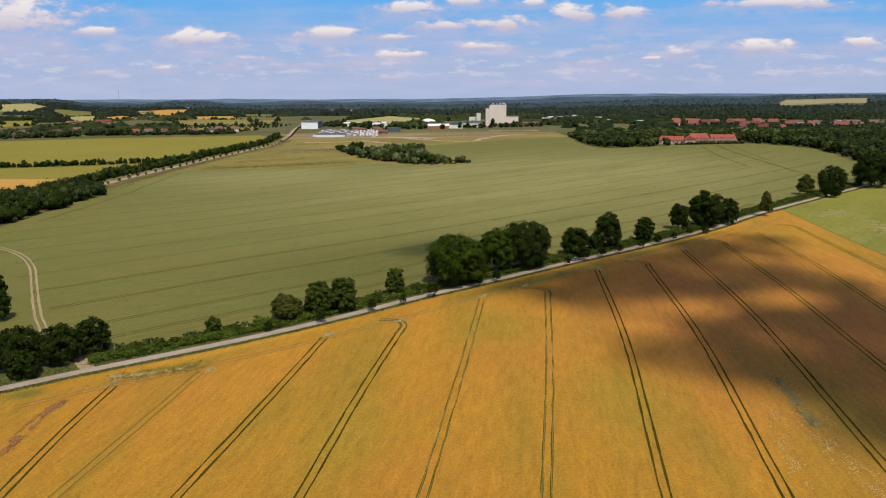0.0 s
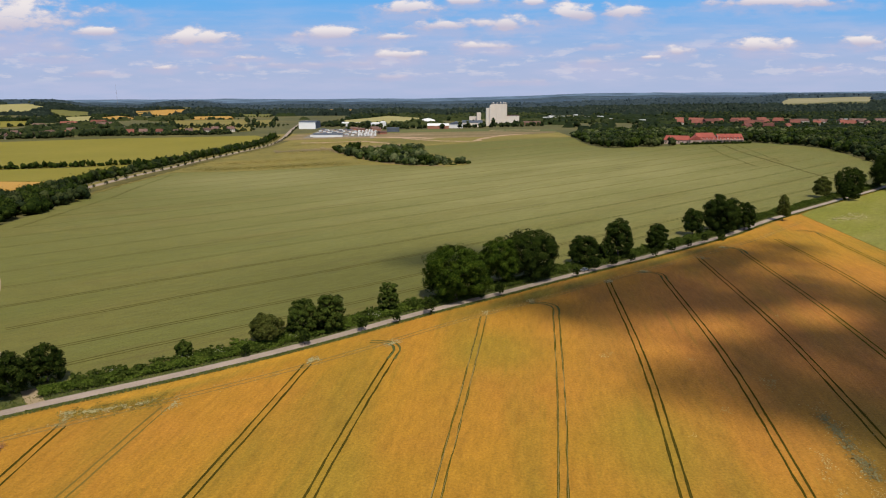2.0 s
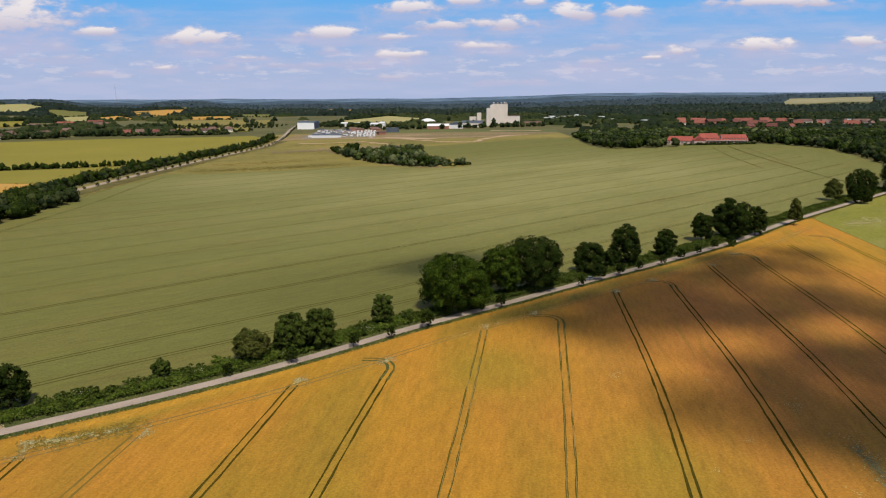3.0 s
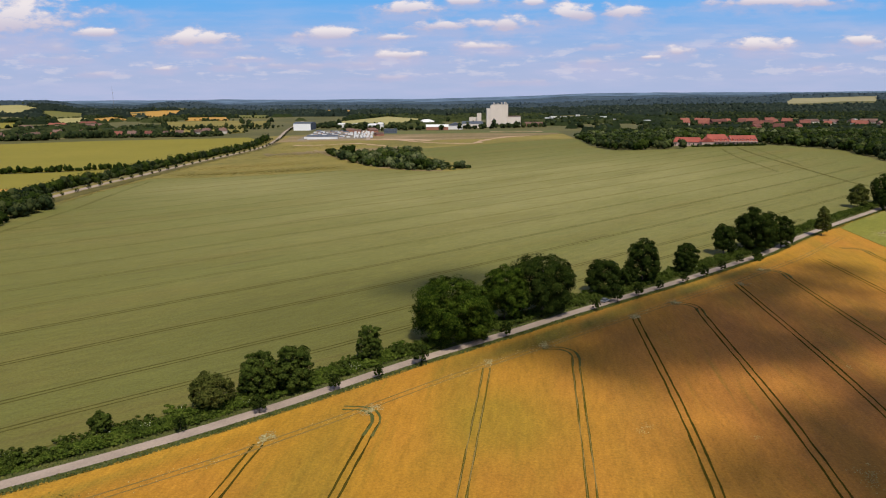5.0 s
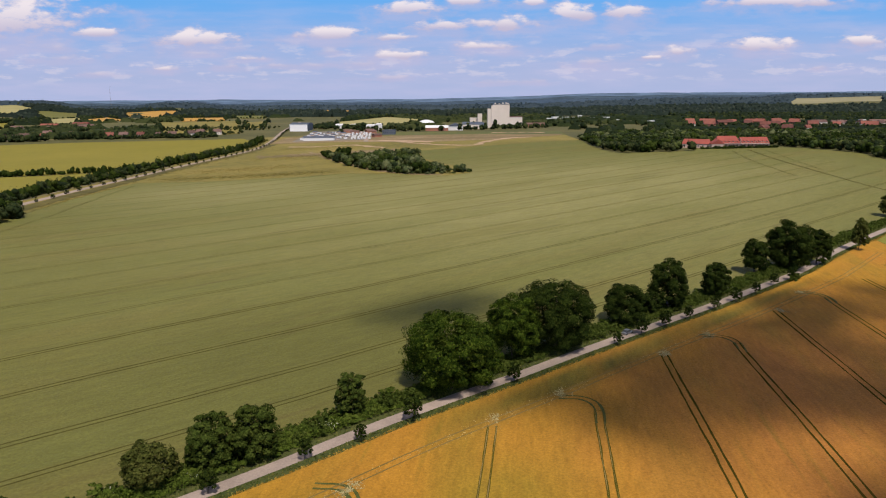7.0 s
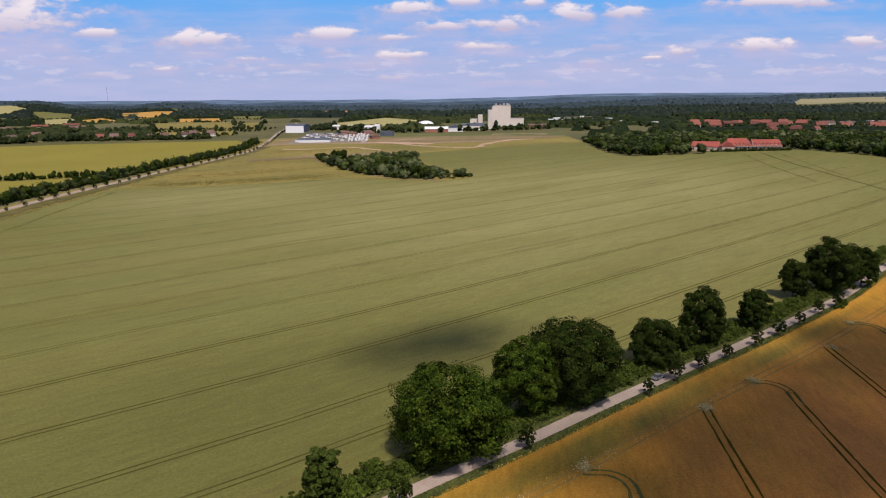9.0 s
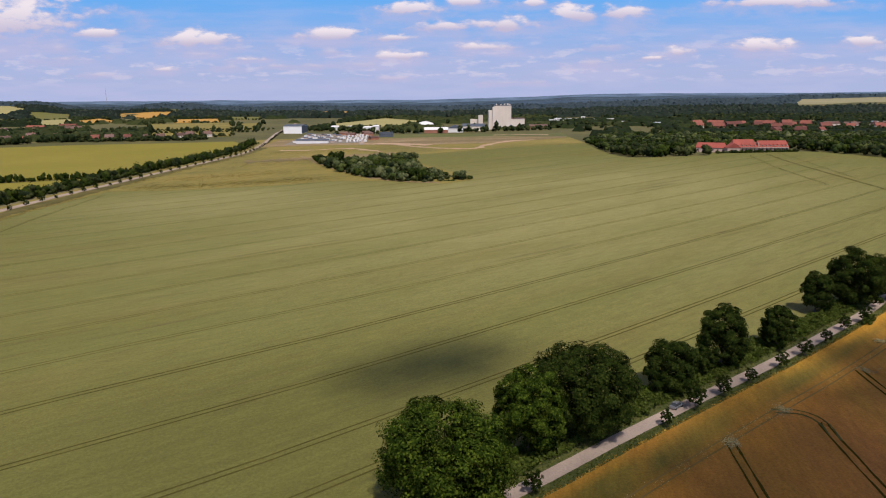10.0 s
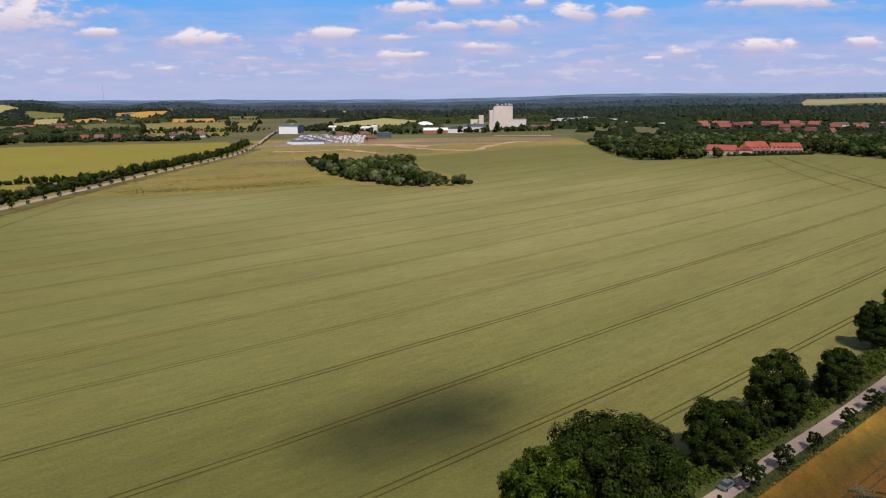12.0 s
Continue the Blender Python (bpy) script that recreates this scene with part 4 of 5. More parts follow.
leafy_wood("copse_tree", np.array([(-119, 910), (-64, 838), (-24, 748), (-14, 740)]), np.array([19.0, 15, 14, 12]), np.array([15.0, 12, 11, 10]), M["leaf_oak"], 500, 0.45, 15, "dark broad trees at the edge of the copse", "copse", lobes=12)
# wood east of the barley
east = [(207, 1060), (205, 965), (214, 918), (255, 912), (306, 922), (312, 985), (420, 1000), (430, 948), (445, 935), (474, 860), (440, 705), (390, 615), (460, 560), (800, 800), (900, 1250), (560, 1300), (300, 1290), (215, 1180)]
pl = scatter(east, 13.0, 14, lambda q: not (300 < q[0] < 425 and 930 < q[1] < 1000))
hs = sizes(len(pl), 8, 14, 15) - np.array([3.5 * step(1000, 1200, q[1]) for q in pl])
front = np.array([q[1] < 1090 + 0 * q[0] for q in pl])
mixed_wood("wood", pl[front], sizes(front.sum(), 10, 17, 16), hs[front], 80, 0.78, 17, "dense mixed green wood edge behind the barley", lobes=8, kinds=("leaf_wood", "leaf_oak", "leaf_wood", "leaf_oak", "leaf_wood", "leaf_oak", "leaf_wood", "leaf_mid", "leaf_oak"))
mixed_wood("wood", pl[~front], sizes((~front).sum(), 11, 18, 18), hs[~front], 26, 1.3, 19, "dense mixed green wood canopy", lobes=4, sub=0)

# far woods and groves
FIELDS = [
    ("gold_field", "far ripe golden field", [(-1332, 2902), (-1094, 2949), (-1017, 2648), (-978, 2388), (-1149, 2524)]),
    ("gold_field", "far ripe golden field strip", [(-1135, 2218), (-1183, 2463), (-976, 2158), (-980, 1967)]),
    ("gold_field", "far small golden field", [(-883, 2322), (-744, 2377), (-651, 2093), (-762, 2049)]),
    ("pale_field", "far pale stubble field before the hill", [(-1944, 2949), (-1882, 3071), (-1666, 2860), (-1593, 2612), (-1706, 2583)]),
    ("barley", "far green field", [(-1600, 2744), (-1451, 2782), (-1255, 2402), (-1298, 2282)]),
    ("pale_field", "far pale yellow field", [(-1322, 2342), (-1245, 2401), (-1028, 2014), (-1051, 1887)]),
    ("yellow_field", "far yellow-green field behind the village", [(-1282, 1936), (-1205, 1976), (-1025, 1673), (-1032, 1555)]),
    ("meadow", "far brownish meadow between hedges", [(-804, 1960), (-597, 2043), (-401, 1410), (-534, 1382)]),
    ("meadow", "far brownish meadow beside the road", [(-551, 1951), (-511, 2039), (-422, 1653), (-447, 1594)]),
    ("pale_field", "far pale green hillside field", [(-310, 1859), (-196, 2350), (-52, 2068), (-103, 1777), (-243, 1712)]),
    ("barley", "far green field", [(-777, 2585), (-646, 2578), (-582, 2249), (-695, 2313)]),
    ("pale_field", "far small pale field in the woods", [(-470, 2560), (-250, 2600), (-230, 2840), (-430, 2800)]),
    ("gold_field", "far small golden field in the woods", [(-560, 2960), (-380, 2980), (-360, 3200), (-540, 3180)]),
    ("pale_field", "far small pale field in the woods", [(-160, 2880), (40, 2900), (40, 3180), (-150, 3150)]),
    ("pale_field", "far small pale field in the woods", [(-900, 2900), (-740, 2930), (-700, 3150), (-880, 3120)]),
    ("tan_field", "far pale tan field on a slope", [(1490, 3100), (1600, 3060), (1760, 3110), (1900, 3070), (2010, 3290), (2140, 3430), (1900, 3470), (1690, 3420)]),
    ("pale_field", "far pale field high on a hill", [(420, 3500), (1000, 3560), (1000, 3700), (430, 3640)]),
]


def open_land(q):
    x, y = q
    if abs(x) > 0.74 * y + 260:
        return False
    for _, _, edge in FIELDS:
        cx, cy = sum(p[0] for p in edge) / len(edge), sum(p[1] for p in edge) / len(edge)
        # also keep the strip before a field open, so that the trees do not hide it
        if inside(q, edge) or (cx > 1500 and 0.88 < y / cy < 1 and inside((x * cy / y, cy), edge)) or (inside((x * (1 + 130 / y), y + 130), edge) and noise.noise((x / 40, y / 40, 2)) < 0.15):
            return False
    if x < 260 and y < 1560 and x > -330:
        return False
    if y < 1320 and x < -250:
        return False
    if village_gap(q):
        return False
    dens = noise.noise((x / 260, y / 330, 1.3)) + 0.5 * noise.noise((x / 90, y / 120, 5.3))
    lack = 0.10 if x < -300 else -0.28
    if y > 2400:
        lack -= 0.5
    return dens > lack


def village_gap(q):
    x, y = q
    b = x / max(1.0, y)
    return (0.34 < b < 0.62 and 1270 < y < 1860) or (0.10 < b < 0.33 and 1330 < y < 2250 and noise.noise((x / 60, y / 90, 9.1)) < 0.25)


mid = [(-2200, 1250), (2200, 1250), (2600, 2400), (-2600, 2400)]
pl = scatter(mid, 26, 21, open_land)
leafy_wood("far_wood", pl, sizes(len(pl), 10, 18, 22), sizes(len(pl), 6, 14, 23), M["leaf_wood"], 10, 1.8, 24, "dark green groves and hedgerows between far fields", lobes=4, sub=0)
canopy("far_wood", (-1950, 1950), (1300, 2400), 9.5, lambda q: open_land(q) and noise.noise((q[0] / 50, q[1] / 70, 3.3)) > -0.25, 7.5, M["leaf_wood"], 25, "dark green closed wood between far fields")
# each farther belt takes a hazier leaf colour in place of real haze
canopy("far_wood", (-2500, 2500), (2400, 3000), 11, open_land, 11.0, M["leaf_far_haze"], 26, "dark green woods covering far slopes")
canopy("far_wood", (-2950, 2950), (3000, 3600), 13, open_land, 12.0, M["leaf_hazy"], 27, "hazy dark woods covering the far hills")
canopy("far_wood", (-3350, 3350), (3600, 4200), 16, open_land, 12.0, M["leaf_blue_haze"], 28, "blue hazy woods on the farthest hills")
for span, gap, leaf, sd in (((2400, 3000), 33, "leaf_far_haze", 31), ((3000, 3600), 39, "leaf_hazy", 33)):
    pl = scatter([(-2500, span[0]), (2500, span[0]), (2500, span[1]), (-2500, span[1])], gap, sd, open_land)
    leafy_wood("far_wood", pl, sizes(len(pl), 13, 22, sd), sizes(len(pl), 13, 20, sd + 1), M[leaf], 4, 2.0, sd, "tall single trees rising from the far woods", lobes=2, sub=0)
for mat, words, edge in FIELDS:
    sheet("far_field", edge, M[mat], 0.5, label=words, cell=60, thick=1.2)


# ---------------------------------------------------------------- clouds that shade the fields
def cloud(name, spot, spread, puffs, seed, height=1700.0, gather=0.75, clumped=None, label=""):
    rng = np.random.default_rng(seed)
    c = Vector((spot[0], spot[1], 0)) + SUN_WAY * (height / SUN_WAY.z)
    v0, f0 = ico(1)
    vs, fs = [], []
    for i in range(puffs):
        a, r = rng.uniform(0, 2 * math.pi), rng.random() ** gather
        p = np.array([math.cos(a) * r * spread[0], math.sin(a) * r * spread[1], rng.normal() * 4])
        if spread[2]:
            t = radians(spread[2])
            p[:2] = (p[0] * math.cos(t) - p[1] * math.sin(t), p[0] * math.sin(t) + p[1] * math.cos(t))
        if clumped is not None and noise.noise((p[0] / 30, p[1] / 24, seed + 0.5)) < clumped - 0.25 * rng.random():
            continue
        s = rng.uniform(2.5, 6.5) * (1.15 - 0.6 * r)
        vs.append(v0 * s * rng.uniform(0.8, 1.2, (len(v0), 1)) + p)
        fs.append(f0 + len(fs) * len(v0))
    ob = new(name, mesh_arrays(name, np.concatenate(vs), np.concatenate(fs), M["cloud"], True))
    ob.location = c
    return tagged(ob, label, "cloud", kind="stuff")


cloud("cumulus_cloud", (127, 217), (76, 98, -10), 1150, 1, clumped=-0.02, label="white fair-weather cloud shading the wheat")
cloud("cumulus_cloud", (118, 302), (86, 33, 38), 430, 3, gather=0.6, clumped=-0.15, label="thin white cloud shading the field edge")
cloud("cumulus_cloud", (53, 253), (41, 25, 38), 120, 4, gather=0.6, clumped=-0.3, label="thin white cloud shading the headland")
cloud("cumulus_cloud", (103, 181), (33, 32, 0), 400, 6, gather=0.6, clumped=-0.2, label="thin white cloud shading the weedy wheat")
cloud("cumulus_cloud", (112, 252), (24, 15, 30), 75, 8, gather=0.6, label="small white cloud shading the wheat")
cloud("cumulus_cloud", (3, 327), (32, 16, 30), 54, 2, gather=0.55, label="small white cloud shading the barley")


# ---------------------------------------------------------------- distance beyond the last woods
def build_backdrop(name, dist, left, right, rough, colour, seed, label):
    """A low line of country far beyond the fields, its blue haze painted in and glowing."""
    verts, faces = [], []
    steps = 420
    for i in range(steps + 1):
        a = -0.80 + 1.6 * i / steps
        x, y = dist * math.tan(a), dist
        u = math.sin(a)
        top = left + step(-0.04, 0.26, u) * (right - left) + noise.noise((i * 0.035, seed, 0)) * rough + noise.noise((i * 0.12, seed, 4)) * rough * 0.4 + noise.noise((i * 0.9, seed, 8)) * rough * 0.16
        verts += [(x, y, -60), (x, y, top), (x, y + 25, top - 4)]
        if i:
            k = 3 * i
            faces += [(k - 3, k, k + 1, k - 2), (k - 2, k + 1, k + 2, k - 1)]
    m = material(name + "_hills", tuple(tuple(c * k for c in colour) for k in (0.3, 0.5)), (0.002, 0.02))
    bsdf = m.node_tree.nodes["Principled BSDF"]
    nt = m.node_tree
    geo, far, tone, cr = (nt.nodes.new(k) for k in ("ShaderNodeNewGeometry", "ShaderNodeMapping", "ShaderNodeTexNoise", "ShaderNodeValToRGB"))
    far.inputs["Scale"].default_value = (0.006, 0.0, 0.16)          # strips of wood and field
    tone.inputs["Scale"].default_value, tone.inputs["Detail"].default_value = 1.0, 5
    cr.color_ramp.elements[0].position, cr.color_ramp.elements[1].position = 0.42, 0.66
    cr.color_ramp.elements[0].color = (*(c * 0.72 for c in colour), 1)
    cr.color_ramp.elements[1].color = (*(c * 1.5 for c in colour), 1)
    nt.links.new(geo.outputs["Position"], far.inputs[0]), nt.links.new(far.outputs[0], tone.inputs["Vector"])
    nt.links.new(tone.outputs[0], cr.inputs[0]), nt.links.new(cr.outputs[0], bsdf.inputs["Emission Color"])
    # the hills glow in their haze colour, though nothing there gives light
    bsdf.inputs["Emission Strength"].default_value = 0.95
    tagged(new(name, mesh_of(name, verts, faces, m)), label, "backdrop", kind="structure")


build_backdrop("backdrop", 4930.0, 47, 82, 7, (0.105, 0.150, 0.215), 2.0, "distant hills on the horizon in painted, glowing blue haze")
build_backdrop("backdrop", 4620.0, 30, 66, 9, (0.055, 0.080, 0.105), 6.0, "line of distant wooded hills with blue-green haze painted in")
build_backdrop("backdrop", 4330.0, 18, 54, 9, (0.038, 0.054, 0.066), 9.0, "dark line of far wooded hills with painted haze")


# ---------------------------------------------------------------- buildings
def slab(bm, x0, x1, y0, y1, z0, z1):
    v = [bm.verts.new((x, y, z)) for z in (z0, z1) for x, y in ((x0, y0), (x1, y0), (x1, y1), (x0, y1))]
    for f in ((0, 3, 2, 1), (4, 5, 6, 7), (0, 1, 5, 4), (1, 2, 6, 5), (2, 3, 7, 6), (3, 0, 4, 7)):
        bm.faces.new([v[i] for i in f])
    return bm


def gable(bm, x0, x1, y0, y1, z0, z1, over=0.5, hip=0.0, thick=0.25):
    """A pitched roof with its ridge along x; hip: by how much the ridge draws in at its ends."""
    ym = (y0 + y1) / 2
    low = [(x0 - over, y0 - over), (x1 + over, y0 - over), (x1 + over, y1 + over), (x0 - over, y1 + over)]
    for dz in (0,):
        v = [bm.verts.new((x, y, z0)) for x, y in low] + [bm.verts.new((x0 - over + hip, ym, z1)), bm.verts.new((x1 + over - hip, ym, z1))]
        w = [bm.verts.new((x, y, z0 - thick)) for x, y in low]
        for f in ((v[0], v[1], v[5], v[4]), (v[2], v[3], v[4], v[5]), (v[1], v[2], v[5]), (v[3], v[0], v[4]), (w[3], w[2], w[1], w[0]),
                  (w[0], w[1], v[1], v[0]), (w[1], w[2], v[2], v[1]), (w[2], w[3], v[3], v[2]), (w[3], w[0], v[0], v[3])):
            bm.faces.new(f)
    return bm


def house(name, w, d, h, roof, wall_mat, roof_mat, label, category="house", group="", hip=0.0, windows=0, flat=False, chimney=False):
    """A building round its own origin, front towards -y: wall, roof, windows in a row on each storey."""
    base = new(name)
    tagged(base, label, category, group)
    part("wall", slab(bmesh.new(), -w / 2, w / 2, -d / 2, d / 2, -1.0, h), M[wall_mat], base)
    if flat:
        bm = slab(bmesh.new(), -w / 2 - 0.2, w / 2 + 0.2, -d / 2 - 0.2, d / 2 + 0.2, h, h + roof)
    else:
        bm = gable(bmesh.new(), -w / 2, w / 2, -d / 2, d / 2, h + 0.1, h + roof, hip=hip)
    top = part("roof", bm, M[roof_mat], base)
    if chimney:
        part("chimney", slab(bmesh.new(), w * 0.18, w * 0.18 + 0.9, 0.4, 1.2, h + roof * 0.5, h + roof + 1.0), M["brick_wall"], top)
    for i in range(windows):
        x = -w / 2 + w * (i + 0.5) / windows
        part("window", slab(bmesh.new(), x - 0.6, x + 0.6, -d / 2 - 0.06, -d / 2 + 0.02, h * 0.42, h * 0.42 + 1.4), M["dark_glass"], base)
    return base


def put(ob, x, y, turn=0.0, size=1.0):
    ob.matrix_world = pose(x, y, land(x, y), 0, 0, turn) @ Matrix.Scale(size, 4)
    return ob


# grain silo works
silo = new("grain_silo")
tagged(silo, "tall cream concrete grain silo with ribbed towers", "silo")
put(silo, 119, 1612, 1)
part("tower", slab(bmesh.new(), -13, 23, -11, 14, -1, 49.5), M["plaster"], silo)
part("side_tower", slab(bmesh.new(), -25, -13.05, -9, 12, -1, 40), M["plaster"], silo)
part("stair_tower", slab(bmesh.new(), -17, -9, -11.6, -4, -1, 47), M["plaster"], silo)
for i in range(7):
    x = -12.4 + i * 5.8
    part("rib", slab(bmesh.new(), x - 0.5, x + 0.5, -11.8, -10.9, -1, 49.4), M["plaster"], silo)
part("roof_edge", slab(bmesh.new(), -13.4, 23.4, -11.4, 14.4, 49.5, 50.4), M["grey_roof"], silo)
for i, (x, h) in enumerate(((-8, 2.6), (1, 1.8), (9, 3.0), (16, 3.4), (20, 2.2))):
    part("roof_hut", slab(bmesh.new(), x - 1.3, x + 1.3, -5, 2, 50.4, 50.4 + h), M["plaster"], silo)
part("annex", slab(bmesh.new(), 23.05, 52, -8, 12, -1, 22), M["plaster"], silo)
part("annex_roof", slab(bmesh.new(), 23.3, 52.5, -8.5, 12.5, 22.01, 23.2), M["brown_tile"], silo)
put(house("silo_hall", 27, 18, 17, 1.0, "plaster", "plaster", "cream flat-roofed hall beside the silo", "hall", flat=True), 71, 1690)
put(house("silo_hall", 10, 12, 27, 1.0, "plaster", "plaster", "narrow cream tower hall beside the silo", "hall", flat=True), 80, 1672)
put(house("store_shed", 40, 14, 5, 3.5, "brick_wall", "brown_tile", "low brick store beside the silo", "shed"), 205, 1640)
put(house("store_shed", 46, 22, 6, 4.5, "brick_wall", "white_wall", "brick store with a pale sheet roof", "shed"), -16, 1480)
put(house("store_shed", 20, 30, 8, 6, "white_wall", "grey_roof", "white gabled store with grey roof", "shed"), 22, 1500, 90)
put(house("store_shed", 45, 30, 9, 5, "plaster", "grey_roof", "long pale store with grey roof", "shed"), 60, 1560)
dome = new("storage_dome")
tagged(dome, "pale grey round storage dome", "dome")
put(dome, -45, 1712)
bm = bmesh.new()
bmesh.ops.create_uvsphere(bm, u_segments=24, v_segments=14, radius=22)
for v in bm.verts:
    v.co.z = max(-1, v.co.z * 0.62)
part("shell", bm, M["white_wall"], dome)

# industrial estate
hall = put(house("warehouse", 36, 58, 14, 2.2, "bright_wall", "grey_roof", "white warehouse with dark low-pitched roof", "warehouse"), -299, 1507, 0)
part("dark_side", slab(bmesh.new(), 18.02, 18.3, -28, 29, 0, 13.5), M["grey_roof"], hall)
put(house("office_block", 24, 12, 8, 0.8, "grey_roof", "grey_roof", "blue-grey flat-roofed office block", "office", flat=True, windows=6), -104, 1362)
for x, y, w, d, h in ((-235, 1604, 18, 12, 7), (-158, 1545, 20, 14, 8), (-142, 1552, 13, 11, 10), (-205, 1615, 14, 10, 6)):
    put(house("white_office", w, d, h, 2.5, "white_wall", "white_wall", "white office building among trees", "office", hip=3), x, y)
put(house("long_shed", 52, 9, 5.0, 2.6, "white_wall", "grey_roof", "long low shed with blue-grey roof at the yard", "shed"), -213, 1243, 2)
cabin = house("site_cabin", 9, 4.5, 3.4, 0.3, "white_wall", "white_wall", "white flat-roofed cabin in the storage yard", "cabin", "cabins in the yard", flat=True)
van = new("white_van")
tagged(van, "white van parked in the yard", "van", "vans in the yard")
bm = slab(bmesh.new(), -2.7, 1.4, -1, 1, 0.45, 2.5)
bmesh.ops.bevel(bm, geom=bm.edges[:], offset=0.15, segments=1, affect="EDGES")
part("body", bm, M["white_wall"], van)
bm = slab(bmesh.new(), 1.42, 2.7, -0.95, 0.95, 0.45, 1.6)
bmesh.ops.bevel(bm, geom=bm.edges[:], offset=0.2, segments=1, affect="EDGES")
part("bonnet", bm, M["white_wall"], van)
for x in (-1.8, 1.8):
    for y in (-0.9, 0.9):
        bm = bmesh.new()
        bmesh.ops.create_cone(bm, cap_ends=True, segments=10, radius1=0.42, radius2=0.42, depth=0.3, matrix=Matrix.Translation((x, y, 0.40)) @ Matrix.Rotation(math.pi / 2, 4, "X"))
        part("wheel", bm, M["grey_roof"], van)
rng_y = random.Random(4)
cabin_grey = house("site_cabin", 9, 4.5, 3.0, 1.6, "rose_wall", "grey_roof", "small hut with grey roof in the yard", "cabin", "cabins in the yard")
for i in range(40):
    x, y = -243 + (i % 7) * 11.5 + rng_y.uniform(-3, 3), 1262 + (i // 7) * 27 + rng_y.uniform(-8, 8)
    x += (y - 1262) * -0.05
    ob = (cabin, cabin_grey)[i] if i < 2 else copy_thing((cabin, cabin_grey)[i % 2], Matrix())
    put(ob, x, y, rng_y.choice((0, 10, 90)), rng_y.uniform(0.6, 1.15))
for i in range(42):
    x, y = -160 + (i % 6) * 6.2 + rng_y.uniform(-1.5, 1.5), 1254 + (i // 6) * 24 + rng_y.uniform(-6, 6)
    ob = van if i == 0 else copy_thing(van, Matrix())
    put(ob, x - (y - 1254) * 0.1, y, rng_y.uniform(60, 120), rng_y.uniform(0.9, 1.35))
for i, (x, y) in enumerate(((-172, 1390), (-140, 1400), (-190, 1420), (-150, 1440), (-120, 1300))):
    put(house("brick_shed", 16, 9, 4, 2.5, "brick_wall", "brown_tile", "low brown brick shed in the yard", "shed", "sheds in the yard"), x, y, 10 * i)
sheet("yard", [(-255, 1222), (-132, 1240), (-135, 1450), (-262, 1460)], M["gravel"], 0.35, label="grey gravel storage yard", category="yard", cell=40)
ribbon("road", [(-128, 1200), (-140, 1290), (-160, 1400), (-175, 1500)], 7, M["asphalt"], 0.6, label="grey estate road past the yard", category="road")
sheet("grass_strip", [(-120, 1290), (-60, 1215), (60, 1185), (160, 1280), (215, 1300), (225, 1430), (-120, 1430)], M["strip"], 0.25, label="green rough grass before the silo works", category="meadow")
ribbon("sand_strip", [(-128, 1214), (-87, 1205), (-28, 1132), (13, 1100), (44, 1090), (65, 1150), (106, 1222), (149, 1246)], 12, M["dirt"], 0.4, wobble=6, every=6, label="bare sandy strip of building ground", category="sand", seed=6)
ribbon("sand_strip", [(-110, 1215), (-70, 1204), (-20, 1170)], 24, M["dirt"], 0.45, wobble=4, every=8, label="heap of bare sand beside the estate", category="sand", seed=9)
ribbon("sand_strip", [(-238, 1126), (-185, 1122), (-138, 1138), (-84, 1070)], 9, M["dirt"], 0.4, wobble=6, every=10, label="bare sandy strip before the yard", category="sand", seed=10)

M["rough_olive"] = material("rough_olive_grass", ((0.048, 0.044, 0.010), (0.090, 0.076, 0.017), (0.16, 0.122, 0.032)), (0.03, 0.2), bump=0.6, stretch=(12, 3.0, 1.0))
ribbon("rough_band", [(-288, 500), (-292, 560), (-293, 640), (-293, 760), (-290, 900), (-277, 1050), (-276, 1180)], 14, M["rough_olive"], 0.25, wobble=2.5, every=8, label="green grass verge beside the country road", category="verge", seed=62)
ribbon("meadow_track", [(-186, 1030), (-150, 940), (-109, 853), (-70, 779), (-31, 739), (0, 726)], 7, M["fallow"], 0.27, wobble=2.5, every=5, label="dry brown strip along the copse edge", category="meadow", seed=64)
ribbon("cycle_path", beside([p for p in FAR_ROAD if 400 < p[1] < 1000], 12.5), 1.8, M["gravel"], 0.3, every=15, label="narrow grey cycle path beside the country road", category="path")
ribbon("rough_band", [(-240, 960), (-180, 985), (-120, 1015), (-60, 1040)], 40, M["fallow"], 0.22, wobble=14, every=6, label="brownish dry patch in the meadow", category="meadow", seed=63)

ribbon("sand_strip", [(88, 1384), (130, 1390), (190, 1380)], 14, M["dirt"], 0.45, wobble=6, every=8, label="bare sandy strip before the silo works", category="sand", seed=11)

